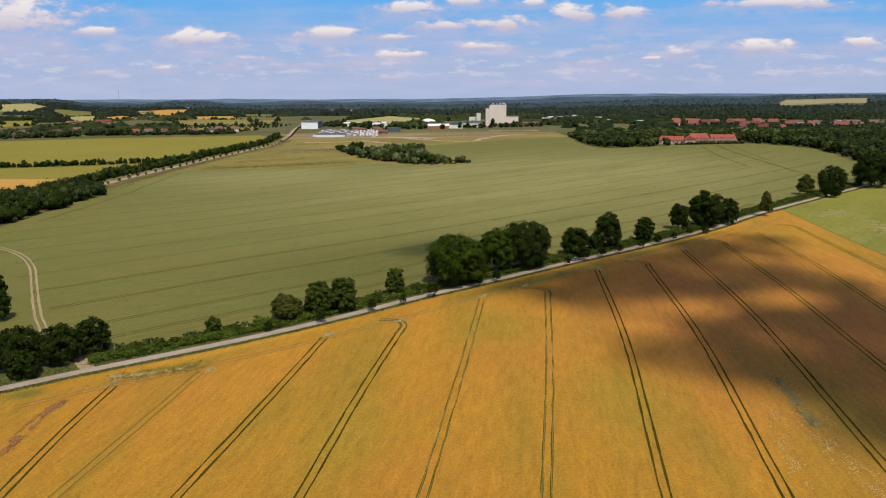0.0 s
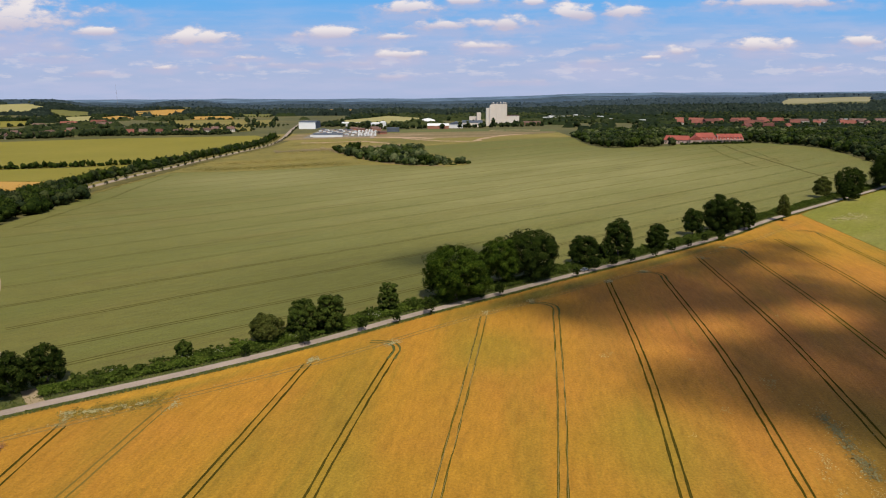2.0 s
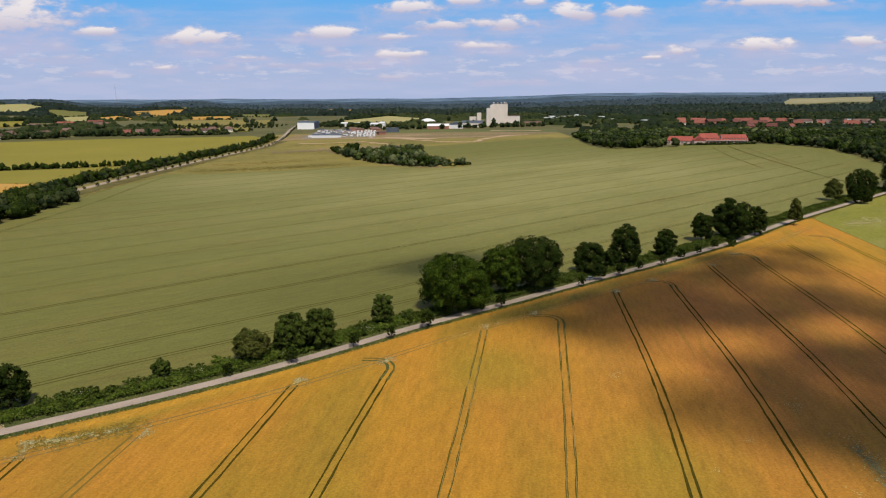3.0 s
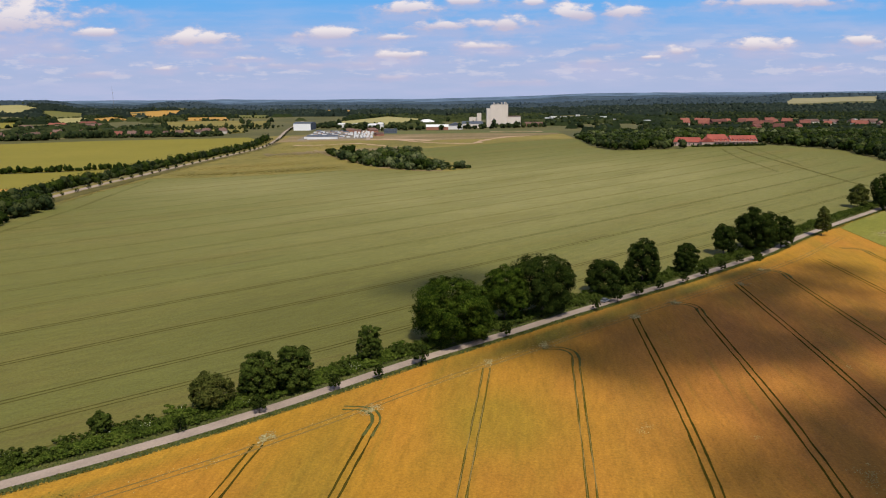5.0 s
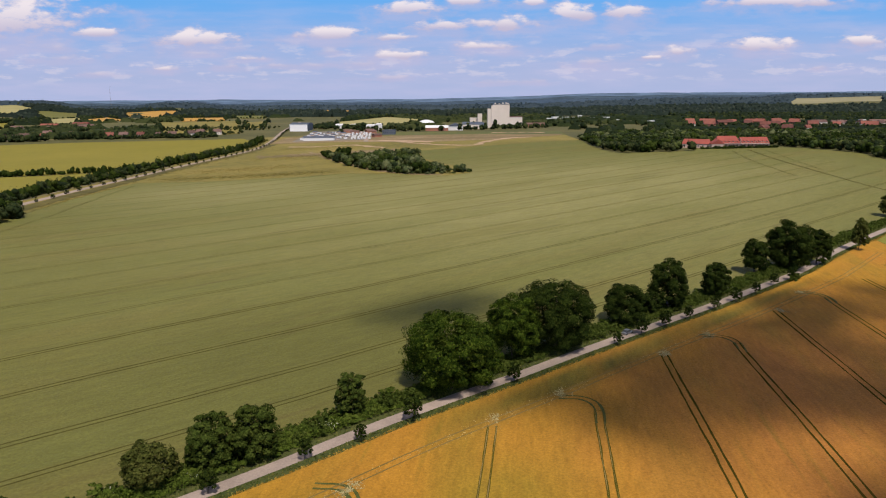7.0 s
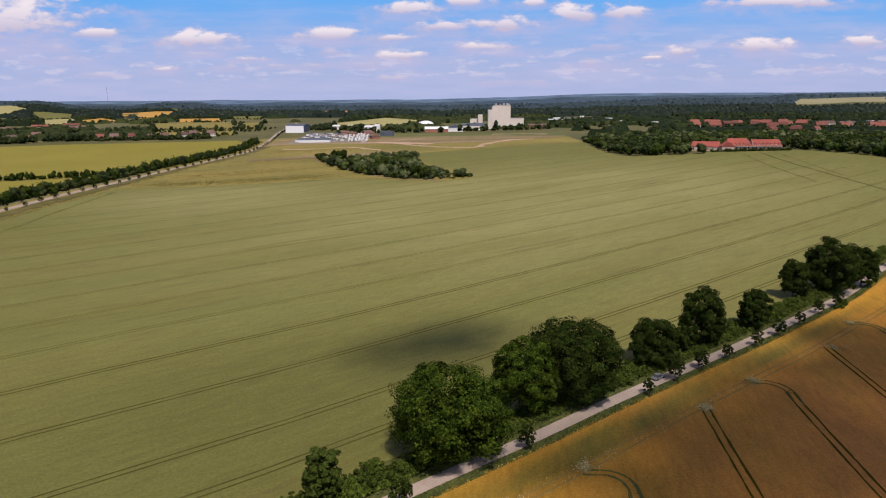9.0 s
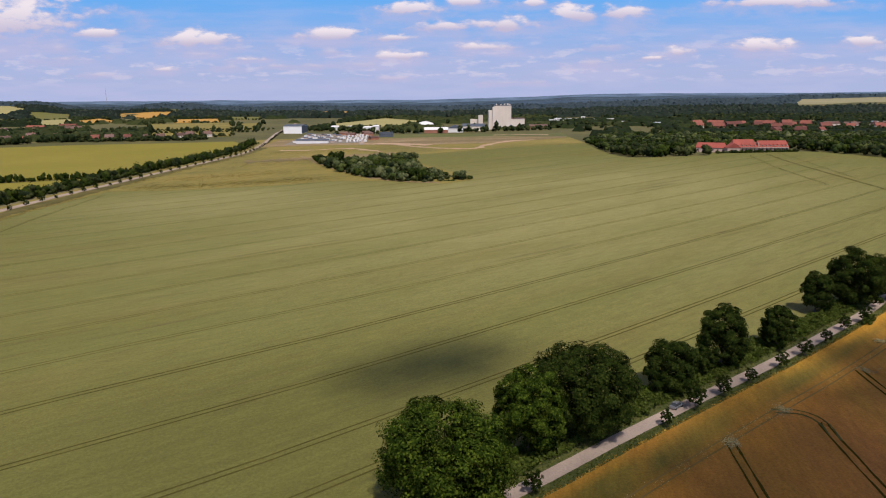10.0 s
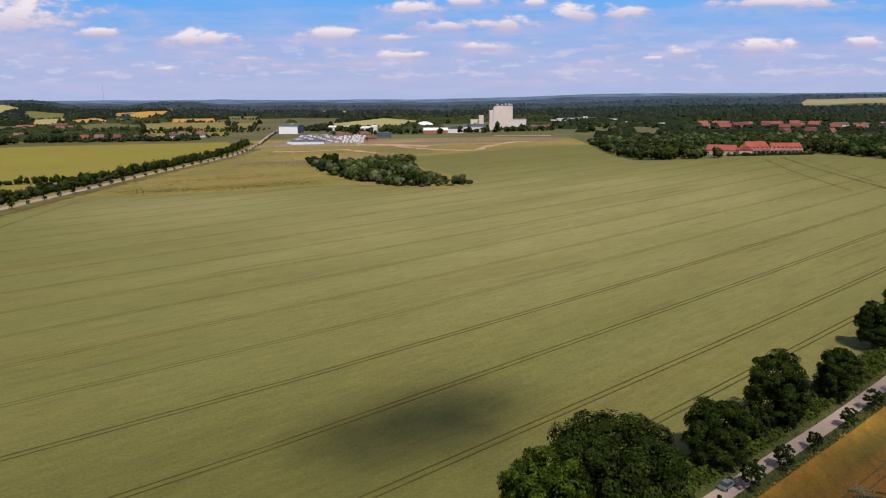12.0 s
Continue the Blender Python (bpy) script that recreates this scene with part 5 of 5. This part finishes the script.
# long red-roofed home at the wood's edge
home = new("long_house")
tagged(home, "long rose-walled house with red roof and dormers", "house")
put(home, 379, 958, 2)
part("wall", slab(bmesh.new(), -34, 34, -7, 7, -1, 5.2), M["rose_wall"], home)
part("roof", gable(bmesh.new(), -34, -3.5, -7, 7, 5.3, 14.0, hip=4.0), M["new_tile"], home, "steep bright red tiled roof")
part("roof", gable(bmesh.new(), -2.4, 34, -6.6, 6.6, 5.3, 12.4, hip=1.2), M["new_tile"], home, "lower bright red tiled roof")
part("firewall", slab(bmesh.new(), -3.2, -2.8, -7.5, 7, 5.0, 10.5), M["rose_wall"], home)
for i in range(14):
    x = -31.5 + i * 4.85
    dorm = part("dormer", slab(bmesh.new(), x - 1.0, x + 1.0, -6.6, -3.6, 6.2, 7.7), M["plaster"], home, "small white dormer")
    part("dormer_roof", gable(bmesh.new(), x - 1.0, x + 1.0, -6.7, -3.0, 7.75, 8.9, over=0.25), M["new_tile"], dorm)
    part("window", slab(bmesh.new(), x - 0.7, x + 0.7, -6.68, -6.58, 6.5, 7.5), M["dark_glass"], dorm)
    part("window", slab(bmesh.new(), x - 1.2, x + 1.2, -7.07, -6.98, 0.9, 3.6), M["dark_glass"], home)
    part("pillar", slab(bmesh.new(), x - 2.0, x - 1.6, -8.6, -8.2, -0.6, 4.4), M["rose_wall"], home)
part("canopy", slab(bmesh.new(), -33.6, 34, -8.8, -7.02, 4.4, 4.7), M["rose_wall"], home, "pale rose canopy along the ground floor")
wing = new("house_wing")
tagged(wing, "lower red-roofed wing joined to the long house", "house")
put(wing, 327, 968, -24)
part("wall", slab(bmesh.new(), -17, 17, -6, 6, -1, 4.6), M["rose_wall"], wing)
part("roof", gable(bmesh.new(), -17, 17, -6, 6, 4.7, 10.6, hip=2), M["new_tile"], wing)
for i in range(6):
    x = -14 + i * 5.6
    part("window", slab(bmesh.new(), x - 0.7, x + 0.7, -6.07, -5.98, 1.2, 3.2), M["dark_glass"], wing)
front_wing = put(house("house_wing", 9, 15, 5.6, 5.5, "rose_wall", "new_tile", "rose gabled wing with red roof before the long house", "house"), 345, 949, 92)

# villages
kinds = [house("house", 12, 9, 5, 5, "plaster", "red_tile", "pale house with red tiled roof in the village", "house", "village houses", windows=3, chimney=True),
         house("house", 16, 10, 5, 5.5, "brick_wall", "red_tile", "brick house with red tiled roof in the village", "house", "village houses", windows=4, chimney=True),
         house("house", 13, 9, 4.5, 5, "plaster", "brown_tile", "pale house with brown tiled roof in the village", "house", "village houses", windows=3, chimney=True),
         house("house", 34, 10, 6, 4.5, "brick_wall", "red_tile", "long brick terrace with red roof in the village", "house", "village houses", windows=8),
         house("house", 30, 11, 5.5, 4.5, "plaster", "brown_tile", "long pale terrace with brown roof", "house", "village houses", windows=7)]
SPOTS = [(581, 1716, 1), (640, 1760, 3), (600, 1660, 0), (632, 1640, 3), (655, 1655, 1), (690, 1650, 3), (712, 1664, 3), (735, 1690, 1), (778, 1700, 3), (800, 1658, 3), (760, 1640, 1), (612, 1400, 3), (655, 1396, 3), (668, 1420, 1),
         (700, 1410, 0), (570, 1560, 1), (545, 1600, 0), (845, 1640, 4), (891, 1640, 4), (870, 1600, 2), (940, 1640, 4), (985, 1650, 4), (960, 1600, 2), (1010, 1580, 2), (900, 1560, 0), (930, 1520, 2), (880, 1500, 1), (1040, 1640, 4),
         (830, 1540, 0), (790, 1560, 1), (985, 1540, 2), (680, 1540, 1), (720, 1580, 3),
         (-813, 1262, 0), (-795, 1272, 1), (-783, 1284, 2), (-768, 1296, 2), (-760, 1312, 1), (-828, 1282, 0), (-745, 1300, 0), (-752, 1372, 1), (-735, 1330, 0), (-700, 1360, 2), (-660, 1400, 2), (-840, 1330, 2), (-880, 1300, 1), (-905, 1275, 0),
         (-558, 1335, 0), (-530, 1345, 2), (-506, 1350, 0), (-480, 1375, 1), (-468, 1390, 2), (-590, 1335, 2), (-615, 1330, 1), (-440, 1400, 0), (-930, 1560, 4), (-880, 1580, 4), (-800, 1600, 4), (-905, 1640, 3)]
rng_v = random.Random(12)
used = set()
for x, y, k in SPOTS:
    if k == 3 and rng_v.random() < 0.6:
        k = 1
    if x < 0 and rng_v.random() < 0.7:
        k = {0: 2, 1: 2, 3: 4}.get(k, k)
    ob = kinds[k] if k not in used else copy_thing(kinds[k], Matrix())
    used.add(k)
    put(ob, x, y, rng_v.uniform(-55, 55), rng_v.uniform(0.9, 1.15) * (1.18 if x > 0 else 1.0))
barn = put(house("barn", 38, 18, 7, 7, "brick_wall", "red_tile", "big barn with a dark red roof", "barn"), -840, 1655, -8)
shop = house("pale_block", 26, 14, 9, 1, "white_wall", "white_wall", "pale flat-roofed block in the far town", "building", "far town blocks", flat=True)
for i, (x, y) in enumerate(((433, 2300), (419, 2041), (318, 2080), (345, 2060), (372, 2050), (400, 2120), (290, 2000), (455, 2030), (250, 1960), (300, 1930), (360, 1980), (511, 1789), (441, 1857), (1350, 2350), (1420, 2300), (1180, 2250), (1100, 1900), (1040, 1800), (-480, 2650), (-620, 2800), (-350, 2700), (20, 2500), (-800, 2700), (90, 2650))):
    ob = shop if i == 0 else copy_thing(shop, Matrix())
    put(ob, x, y, rng_v.uniform(-20, 20), rng_v.uniform(0.45, 0.85))

# gardens and groves round the houses
def gardens(q):
    return village_gap(q) and all(abs(q[0] - x) + abs(q[1] - y) > 24 for x, y, _ in SPOTS if x > 0)


canopy("village_trees", (470, 1160), (1270, 1860), 7.5, gardens, 3.6, M["leaf_wood"], 64, "dark green garden trees closing round the houses")
canopy("village_trees", (140, 740), (1700, 2250), 8, lambda q: village_gap(q) and noise.noise((q[0] / 45, q[1] / 60, 2.7)) > -0.15, 5.0, M["leaf_wood"], 65, "dark green trees between the town blocks")

# trees between the houses and round the works
pts, hts = [], []
for x, y, k in SPOTS:
    for _ in range(4):
        pts.append((x + rng_v.uniform(-28, 28), y + rng_v.uniform(4, 34)))
        hts.append(rng_v.uniform(5, 10))
    for _ in range(6 if x > 0 else 3):
        pts.append((x + rng_v.uniform(-24, 24), y - rng_v.uniform(9, 24)))
        hts.append(rng_v.uniform(3.5, 8.5))
for x in np.arange(520, 1100, 11):
    pts.append((x + rng_v.uniform(-6, 6), 1470 + rng_v.uniform(-40, 220)))
    hts.append(rng_v.uniform(5, 11))
for x in np.arange(200, 480, 6):
    pts.append((x + rng_v.uniform(-6, 6), 1780 + rng_v.uniform(-160, 160)))
    hts.append(rng_v.uniform(6, 12))
for x in np.arange(-1000, -420, 4.5):
    pts.append((x + rng_v.uniform(-5, 5), 1225 + 0.12 * (x + 800) + rng_v.uniform(-4, 14) + (36 if x < -700 else 66)))
    hts.append(rng_v.uniform(8, 15) if x < -620 else rng_v.uniform(4, 10) if rng_v.random() < 0.7 else rng_v.uniform(2, 5))
for x in np.arange(-200, 230, 12):
    pts.append((x + rng_v.uniform(-4, 4), 1470 + 0.35 * (x + 60) + rng_v.uniform(-8, 18)))
    hts.append(rng_v.uniform(6, 12))
for x, y, h in ((109, 1579, 19), (158, 1576, 14), (176, 1590, 10), (88, 1572, 12), (62, 1560, 17), (48, 1550, 15), (30, 1470, 16), (-8, 1466, 12)):
    pts.append((x, y))
    hts.append(h)
for x in np.arange(-330, -85, 6):
    pts.append((x + rng_v.uniform(-4, 4), 1585 + rng_v.uniform(-60, 50)))
    hts.append(rng_v.uniform(6, 11))
pts = np.array(pts)
leafy_wood("village_trees", pts, sizes(len(pts), 8, 15, 61), np.array(hts), M["leaf_wood"], 30, 1.0, 62, "dark green garden trees between the houses", "trees")

# young trees on both verges of the country road
verge_kinds = [tree(-325 - 8 * k, 640 + 22 * k, 4.0, 5.0, "leaf_oak", "young dark green tree beside the country road", low=0.12, tufts=420, size=0.26, lobes=16, seed=95 + k, name="young_tree", group="young trees along the country road") for k in range(2)]
for i, p in enumerate(smooth_line(beside(FAR_ROAD, 7.5), 17)):
    if 590 < p.y < 1250:
        copy_thing(verge_kinds[i % 2], pose(p.x, p.y, land(p.x, p.y), 0, 0, 50 * i) @ Matrix.Scale(0.85 + 0.13 * (i % 4), 4))
for i, p in enumerate(smooth_line(beside(FAR_ROAD, -6.5), 19)):
    if 560 < p.y < 1650:
        copy_thing(verge_kinds[(i + 1) % 2], pose(p.x, p.y, land(p.x, p.y), 0, 0, 50 * i) @ Matrix.Scale(0.7 + 0.13 * (i % 4), 4))

# hedge and shrubs before the long house
pl = np.array([(322 + 1.9 * i + random.uniform(-1, 1), 938 + random.uniform(-3, 2)) for i in range(50)])
mixed_wood("garden_hedge", pl, sizes(len(pl), 3, 6, 71), sizes(len(pl), 1.5, 4.0, 72), 60, 0.7, 73, "garden hedge and shrubs before the long house", "hedge")

# ---------------------------------------------------------------- verge growth
def grass(name, line, offs, count, height, leaf, seed, label, span_x=(-125, 345)):
    """Upright tufts of grass and weeds along a strip."""
    rng = np.random.default_rng(seed)
    pts = [p for p in smooth_line(line, 1.0) if span_x[0] < p.x < span_x[1]]
    idx = rng.integers(0, len(pts) - 1, count)
    off = rng.uniform(offs[0], offs[1], count)
    p = np.empty((count, 3))
    for i in range(count):
        a, b = pts[idx[i]], pts[idx[i] + 1]
        d = (b - a).normalized()
        q = a + (b - a) * rng.random() + Vector((-d.y, d.x, 0)) * off[i]
        p[i] = (q.x, q.y, land(q.x, q.y) - 0.15 + height * 0.4)
    nrm = unit(rng.normal(size=(count, 3)) * np.array([1, 1, 0.35]))
    v, f = leaf_arrays(p, nrm, height, rng)
    return tagged(new(name, mesh_arrays(name, v, f, M[leaf])), label, "grass", kind="stuff")


M["tuft_green"] = material("green_tufts", ((0.045, 0.062, 0.012), (0.085, 0.098, 0.02), (0.15, 0.14, 0.035)), (0.08, 1.0), rough=0.9, spec=0.05, island=0.5)
M["tuft_olive"] = material("olive_tufts", ((0.070, 0.060, 0.013), (0.120, 0.094, 0.021), (0.19, 0.14, 0.035)), (0.05, 0.6), rough=0.95, spec=0.0, island=0.4)
M["tuft_gold"] = material("dry_tufts", ((0.20, 0.125, 0.02), (0.32, 0.19, 0.03), (0.42, 0.26, 0.05)), (0.05, 1.0), rough=0.9, spec=0.05, island=0.5)
grass("verge_grass", ROAD, (-4.3, -2.0), 9000, 0.22, "tuft_green", 81, "rough green grass tufts along the lane")
grass("verge_grass", ROAD, (1.9, 6.5), 9000, 0.22, "tuft_green", 82, "rough green grass tufts under the hedge")
grass("dry_grass", ROAD, (-6.4, -4.0), 12000, 0.24, "tuft_gold", 83, "dry golden grass tufts along the wheat edge")
grass("dry_grass", ROAD, (-19.8, -10.0), 9000, 0.2, "tuft_gold", 84, "loose golden ears over the headland strip")

# white elder and cow parsley blossom in the hedge
rng_b = np.random.default_rng(5)
for x0, y0, n in ((-63, 201.5, 26), (-70, 196.5, 22), (-44, 214, 20), (-20.5, 235.5, 46), (17.5, 264.5, 60), (113.5, 343.0, 40), (-57.5, 209, 20), (-88, 187, 18)):
    p = np.stack([x0 + rng_b.normal(size=n) * 1.0, y0 + rng_b.normal(size=n) * 0.6, land(x0, y0) + rng_b.uniform(0.6, 2.2, n)], -1)
    v, f = leaf_arrays(p, unit(rng_b.normal(size=(n, 3)) + np.array([0, -0.6, 1.0])), 0.11, rng_b)
    tagged(new("blossom", mesh_arrays("blossom", v, f, M["blossom"])), "cream white blossom heads in the hedge", "blossom", kind="stuff")

# lone bushes
for x, y, w, d, h, leaf, words in ((15.6, 260.4, 7.0, 5.5, 5.2, "leaf_light", "fresh green bush at the foot of the oak"), (96, 330.5, 4.2, 3.6, 3.0, "leaf_light", "round fresh green bush beside the lane"), (91.5, 326.0, 3.6, 3.2, 2.4, "leaf_light", "small round green bush beside the lane"),
                                   (148, 359.2, 8.0, 3.0, 3.2, "leaf_hedge", "broad low bush on the lane's field side"), (-8, 247.5, 6, 4, 3.0, "leaf_light", "fresh green hedge bush near the oak"), (-3.5, 251, 6, 4, 3.0, "leaf_hedge", "thick green hedge bush near the oak")):
    b = bush("bush", w, d, h, leaf, words, 2600, 0.2, int(x) + 700)
    b.matrix_world = pose(x, y, land(x, y), 0, 0, 35)

# flattened pale patches in the crops
def flecks(name, line, spread, count, size, mat, seed, label, lift=0.17, gaps=-0.05):
    """Short flattened stalks strewn along a line, thinning out to its sides."""
    rng = np.random.default_rng(seed)
    pts = smooth_line(line, 0.5) if len(line) > 1 else [Vector((*line[0], 0))]
    k = rng.integers(0, len(pts), count)
    p = np.array([pts[i][:] for i in k]) + rng.normal(size=(count, 3)) * np.array([spread, spread * 1.4, 0])
    keep = np.array([noise.noise((x / 2.6, y / 4.5, seed)) > gaps for x, y, _ in p])
    p = p[keep]
    p[:, 2] = [land(x, y) + lift for x, y, _ in p]
    p[:, 2] += rng.uniform(0, 0.12, len(p))
    nrm = unit(rng.normal(size=p.shape) * 0.25 + np.array([0, 0, 1.0]))
    v, f = leaf_arrays(p, nrm, size, rng)
    return tagged(new(name, mesh_arrays(name, v, f, mat)), label, "flattened crop", kind="stuff")


M["lodged"] = material("lodged_wheat", ((0.34, 0.23, 0.06), (0.47, 0.35, 0.14)), (0.4, 3.0), bump=0.6, island=0.4)
M["lodged_green"] = material("bare_weedy_soil", ((0.16, 0.14, 0.055), (0.26, 0.21, 0.085)), (0.4, 3.0), bump=0.6, island=0.4)
M["lodged_pale"] = material("lodged_pale", ((0.28, 0.235, 0.09), (0.42, 0.36, 0.18)), (0.4, 3.0), bump=0.6, island=0.4)
flecks("bare_patch", [(94.2, 163), (92.6, 152), (91, 142), (90, 136.5)], 0.85, 1200, 0.22, M["lodged_green"], 11, "grey-green bare weedy patch in the wheat", gaps=-0.5)
flecks("flattened_wheat", [(95, 168), (93.4, 155), (91.5, 143), (89.5, 133)], 2.0, 672, 0.16, M["lodged"], 12, "pale flattened stalks round the bare patch")
flecks("flattened_wheat", [(84, 146), (80.5, 133), (77, 121), (74, 108)], 1.0, 736, 0.16, M["lodged"], 13, "pale flattened streak in the wheat")
flecks("flattened_wheat", [(89, 131), (88, 123), (89.5, 112), (87, 100)], 1.5, 1120, 0.16, M["lodged"], 14, "pale flattened streak in the wheat")
flecks("flattened_wheat", [(90, 181), (91, 183)], 1.8, 256, 0.16, M["lodged"], 15, "small pale flattened spot in the wheat")
for i, q in enumerate(((50, 200), (52, 202), (75, 197), (72, 165), (60, 152), (118, 236))):
    flecks("flattened_wheat", [q, (q[0] + 0.5, q[1] + 1.5)], 0.6, 60, 0.12, M["lodged"], 16 + i, "small pale flattened spot in the wheat")
for i, (q, e) in enumerate((((236, 412), (262, 430)), ((246, 360), (262, 392)), ((270, 352), (282, 385)), ((285, 372), (300, 400)))):
    flecks("flattened_crop", [q, ((q[0] + e[0]) / 2 + 2, (q[1] + e[1]) / 2 - 2), e], 2.2, 1500, 0.3, M["lodged_pale"], 26 + i, "pale flattened streaks in the green crop")
for line, wide, count, sd in (([(-268, 728), (-231, 732), (-185, 744), (-150, 758), (-110, 774)], 8.0, 3600, 41), ([(-262, 790), (-215, 806), (-165, 832)], 11.0, 1700, 42), ([(-230, 930), (-190, 950), (-150, 985)], 15.0, 1500, 43),
                              ([(-240, 1090), (-180, 1100), (-110, 1120)], 16.0, 1500, 44), ([(-282, 560), (-286, 640), (-286, 760), (-282, 900), (-270, 1050)], 3.0, 1800, 45)):
    flecks("rough_grass", line, wide, count, 0.5, M["tuft_olive"], sd, "rough tall olive grass tufts in the meadow", 0.24, -0.15)
M["red_weed"] = material("reddish_weeds", ((0.22, 0.105, 0.045), (0.31, 0.15, 0.045)), (0.2, 2.0), bump=0.5)
flecks("weed_streak", [(-93, 124), (-95, 139), (-94, 149)], 0.75, 2600, 0.15, M["red_weed"], 31, "reddish streak of weeds in the wheat", gaps=-0.35)
M["weeds"] = material("olive_weeds", ((0.105, 0.09, 0.016), (0.20, 0.14, 0.02)), (0.2, 2.0), bump=0.5, island=0.3)
flecks("weedy_strip", [(-89, 164), (-78, 167), (-67, 173)], 0.5, 1500, 0.16, M["lodged_pale"], 35, "pale flattened weedy strip joining two ruts", gaps=-0.1)
flecks("weedy_strip", [(-89, 164), (-78, 167), (-67, 173)], 1.6, 1500, 0.2, M["weeds"], 36, "olive weeds round the flattened strip", gaps=-0.2)
ribbon("track_apron", [(-99.5, 170.5), (-106.5, 178.5), (-118, 188)], 3.6, M["track_dirt"], -0.10, every=1.5, wobble=0.4, label="gravel apron where the track leaves the lane", category="track", seed=32)

# car on the lane
M["car_paint"] = material("silver_paint", ((0.25, 0.26, 0.28), (0.36, 0.37, 0.39)), (0.5, 4.0), rough=0.3, metal=0.6, spec=0.5)
M["tyre"] = material("tyre_rubber", ((0.015, 0.015, 0.015), (0.03, 0.03, 0.03)), (1, 8), rough=0.9)
car = new("car")
tagged(car, "small silver-grey car driving along the lane", "car")
car.matrix_world = pose(64.2, 298.6, land(64, 298) - 0.12, 0, 0, 39)
bm = slab(bmesh.new(), -2.1, 2.1, -0.86, 0.86, 0.28, 0.85)
bmesh.ops.bevel(bm, geom=bm.edges[:], offset=0.16, segments=2, affect="EDGES")
part("body", bm, M["car_paint"], car)
bm = bmesh.new()
v = [bm.verts.new(q) for q in ((-1.5, -0.78, 0.83), (1.15, -0.78, 0.83), (1.15, 0.78, 0.83), (-1.5, 0.78, 0.83), (-1.0, -0.62, 1.45), (0.45, -0.62, 1.45), (0.45, 0.62, 1.45), (-1.0, 0.62, 1.45))]
for f in ((4, 5, 6, 7), (0, 1, 5, 4), (1, 2, 6, 5), (2, 3, 7, 6), (3, 0, 4, 7)):
    bm.faces.new([v[i] for i in f])
part("cabin", bm, M["dark_glass"], car, "dark glazed cabin")
part("roof", slab(bmesh.new(), -0.98, 0.43, -0.6, 0.6, 1.452, 1.49), M["car_paint"], car)
for x in (-1.3, 1.3):
    for y in (-0.8, 0.8):
        bm = bmesh.new()
        bmesh.ops.create_cone(bm, cap_ends=True, segments=14, radius1=0.31, radius2=0.31, depth=0.2, matrix=Matrix.Translation((x, y, 0.31)) @ Matrix.Rotation(math.pi / 2, 4, "X"))
        part("wheel", bm, M["tyre"], car, "black rubber tyre")

# radio mast far off
mast = new("radio_mast")
tagged(mast, "thin grey radio mast on the horizon", "mast")
mx, my = -1950.0, 4050.0
mast.matrix_world = pose(mx, my, land(mx, my))
bm = bmesh.new()
tube(bm, [Vector((0, 0, -2)), Vector((0, 0, 60)), Vector((0, 0, 128))], [0.8, 0.6, 0.35], 6)
part("pole", bm, M["gravel"], mast)
bm = bmesh.new()
tube(bm, [Vector((0, 0, 84)), Vector((0, 0, 88))], [1.6, 1.6], 8)
part("antenna", bm, M["gravel"], mast)

# hedges and single trees round the far fields
pts, hts = [], []
rng_f = random.Random(21)
for _, _, edge in FIELDS[:15]:
    for a, b in zip(edge, edge[1:] + edge[:1]):
        a, b = Vector(a), Vector(b)
        for i in range(int((b - a).length / 14)):
            p = a + (b - a) * (i * 14 / (b - a).length)
            if noise.noise((p.x / 70, p.y / 70, 6.0)) > -0.12:
                pts.append((p.x + rng_f.uniform(-4, 4), p.y + rng_f.uniform(2, 10)))
                hts.append(rng_f.uniform(3, 6) if rng_f.random() < 0.8 else rng_f.uniform(8, 13))
for row in range(4):
    for i in range(34):
        pts.append((-700 + i * 9.5 + rng_f.uniform(-2, 2), 1475 + row * 42 + i * 2.0 + rng_f.uniform(-4, 4)))
        hts.append(rng_f.uniform(2.5, 5.5) if rng_f.random() < 0.85 else 11)
pts, hts = np.array(pts), np.array(hts)
leafy_wood("far_hedge", pts, hts * 0.9 + sizes(len(pts), 1, 4, 91), hts, M["leaf_wood"], 12, 1.2, 92, "dark hedges and single trees round far fields", "hedge", lobes=4, sub=0)

# pale trampled stalks along the headland ruts and where other ruts meet them
head_line = [p for p in beside([p for p in ROAD if -120 < p[0] < 205], -15.9)]
flecks("pale_stalks", head_line, 0.9, 3600, 0.12, M["lodged"], 51, "pale trampled stalks along the headland ruts", 0.2)
for i, q in enumerate(((-87.5, 160), (-66, 168), (-36.0, 197), (-14, 211), (17.3, 240.5), (35, 254), (69.6, 280.5), (88, 296), (123.5, 320), (141, 342))):
    flecks("trampled_spot", [q, (q[0] + 2.5, q[1] + 1.5)], 0.9, 320, 0.16, M["lodged_pale"], 60 + i, "pale trampled stalks where wheel ruts meet", 0.2)
    flecks("trampled_spot", [q, (q[0] + 1.5, q[1] - 1.5)], 0.8, 140, 0.15, M["lodged_green"], 80 + i, "dark green weeds where wheel ruts meet", 0.19)
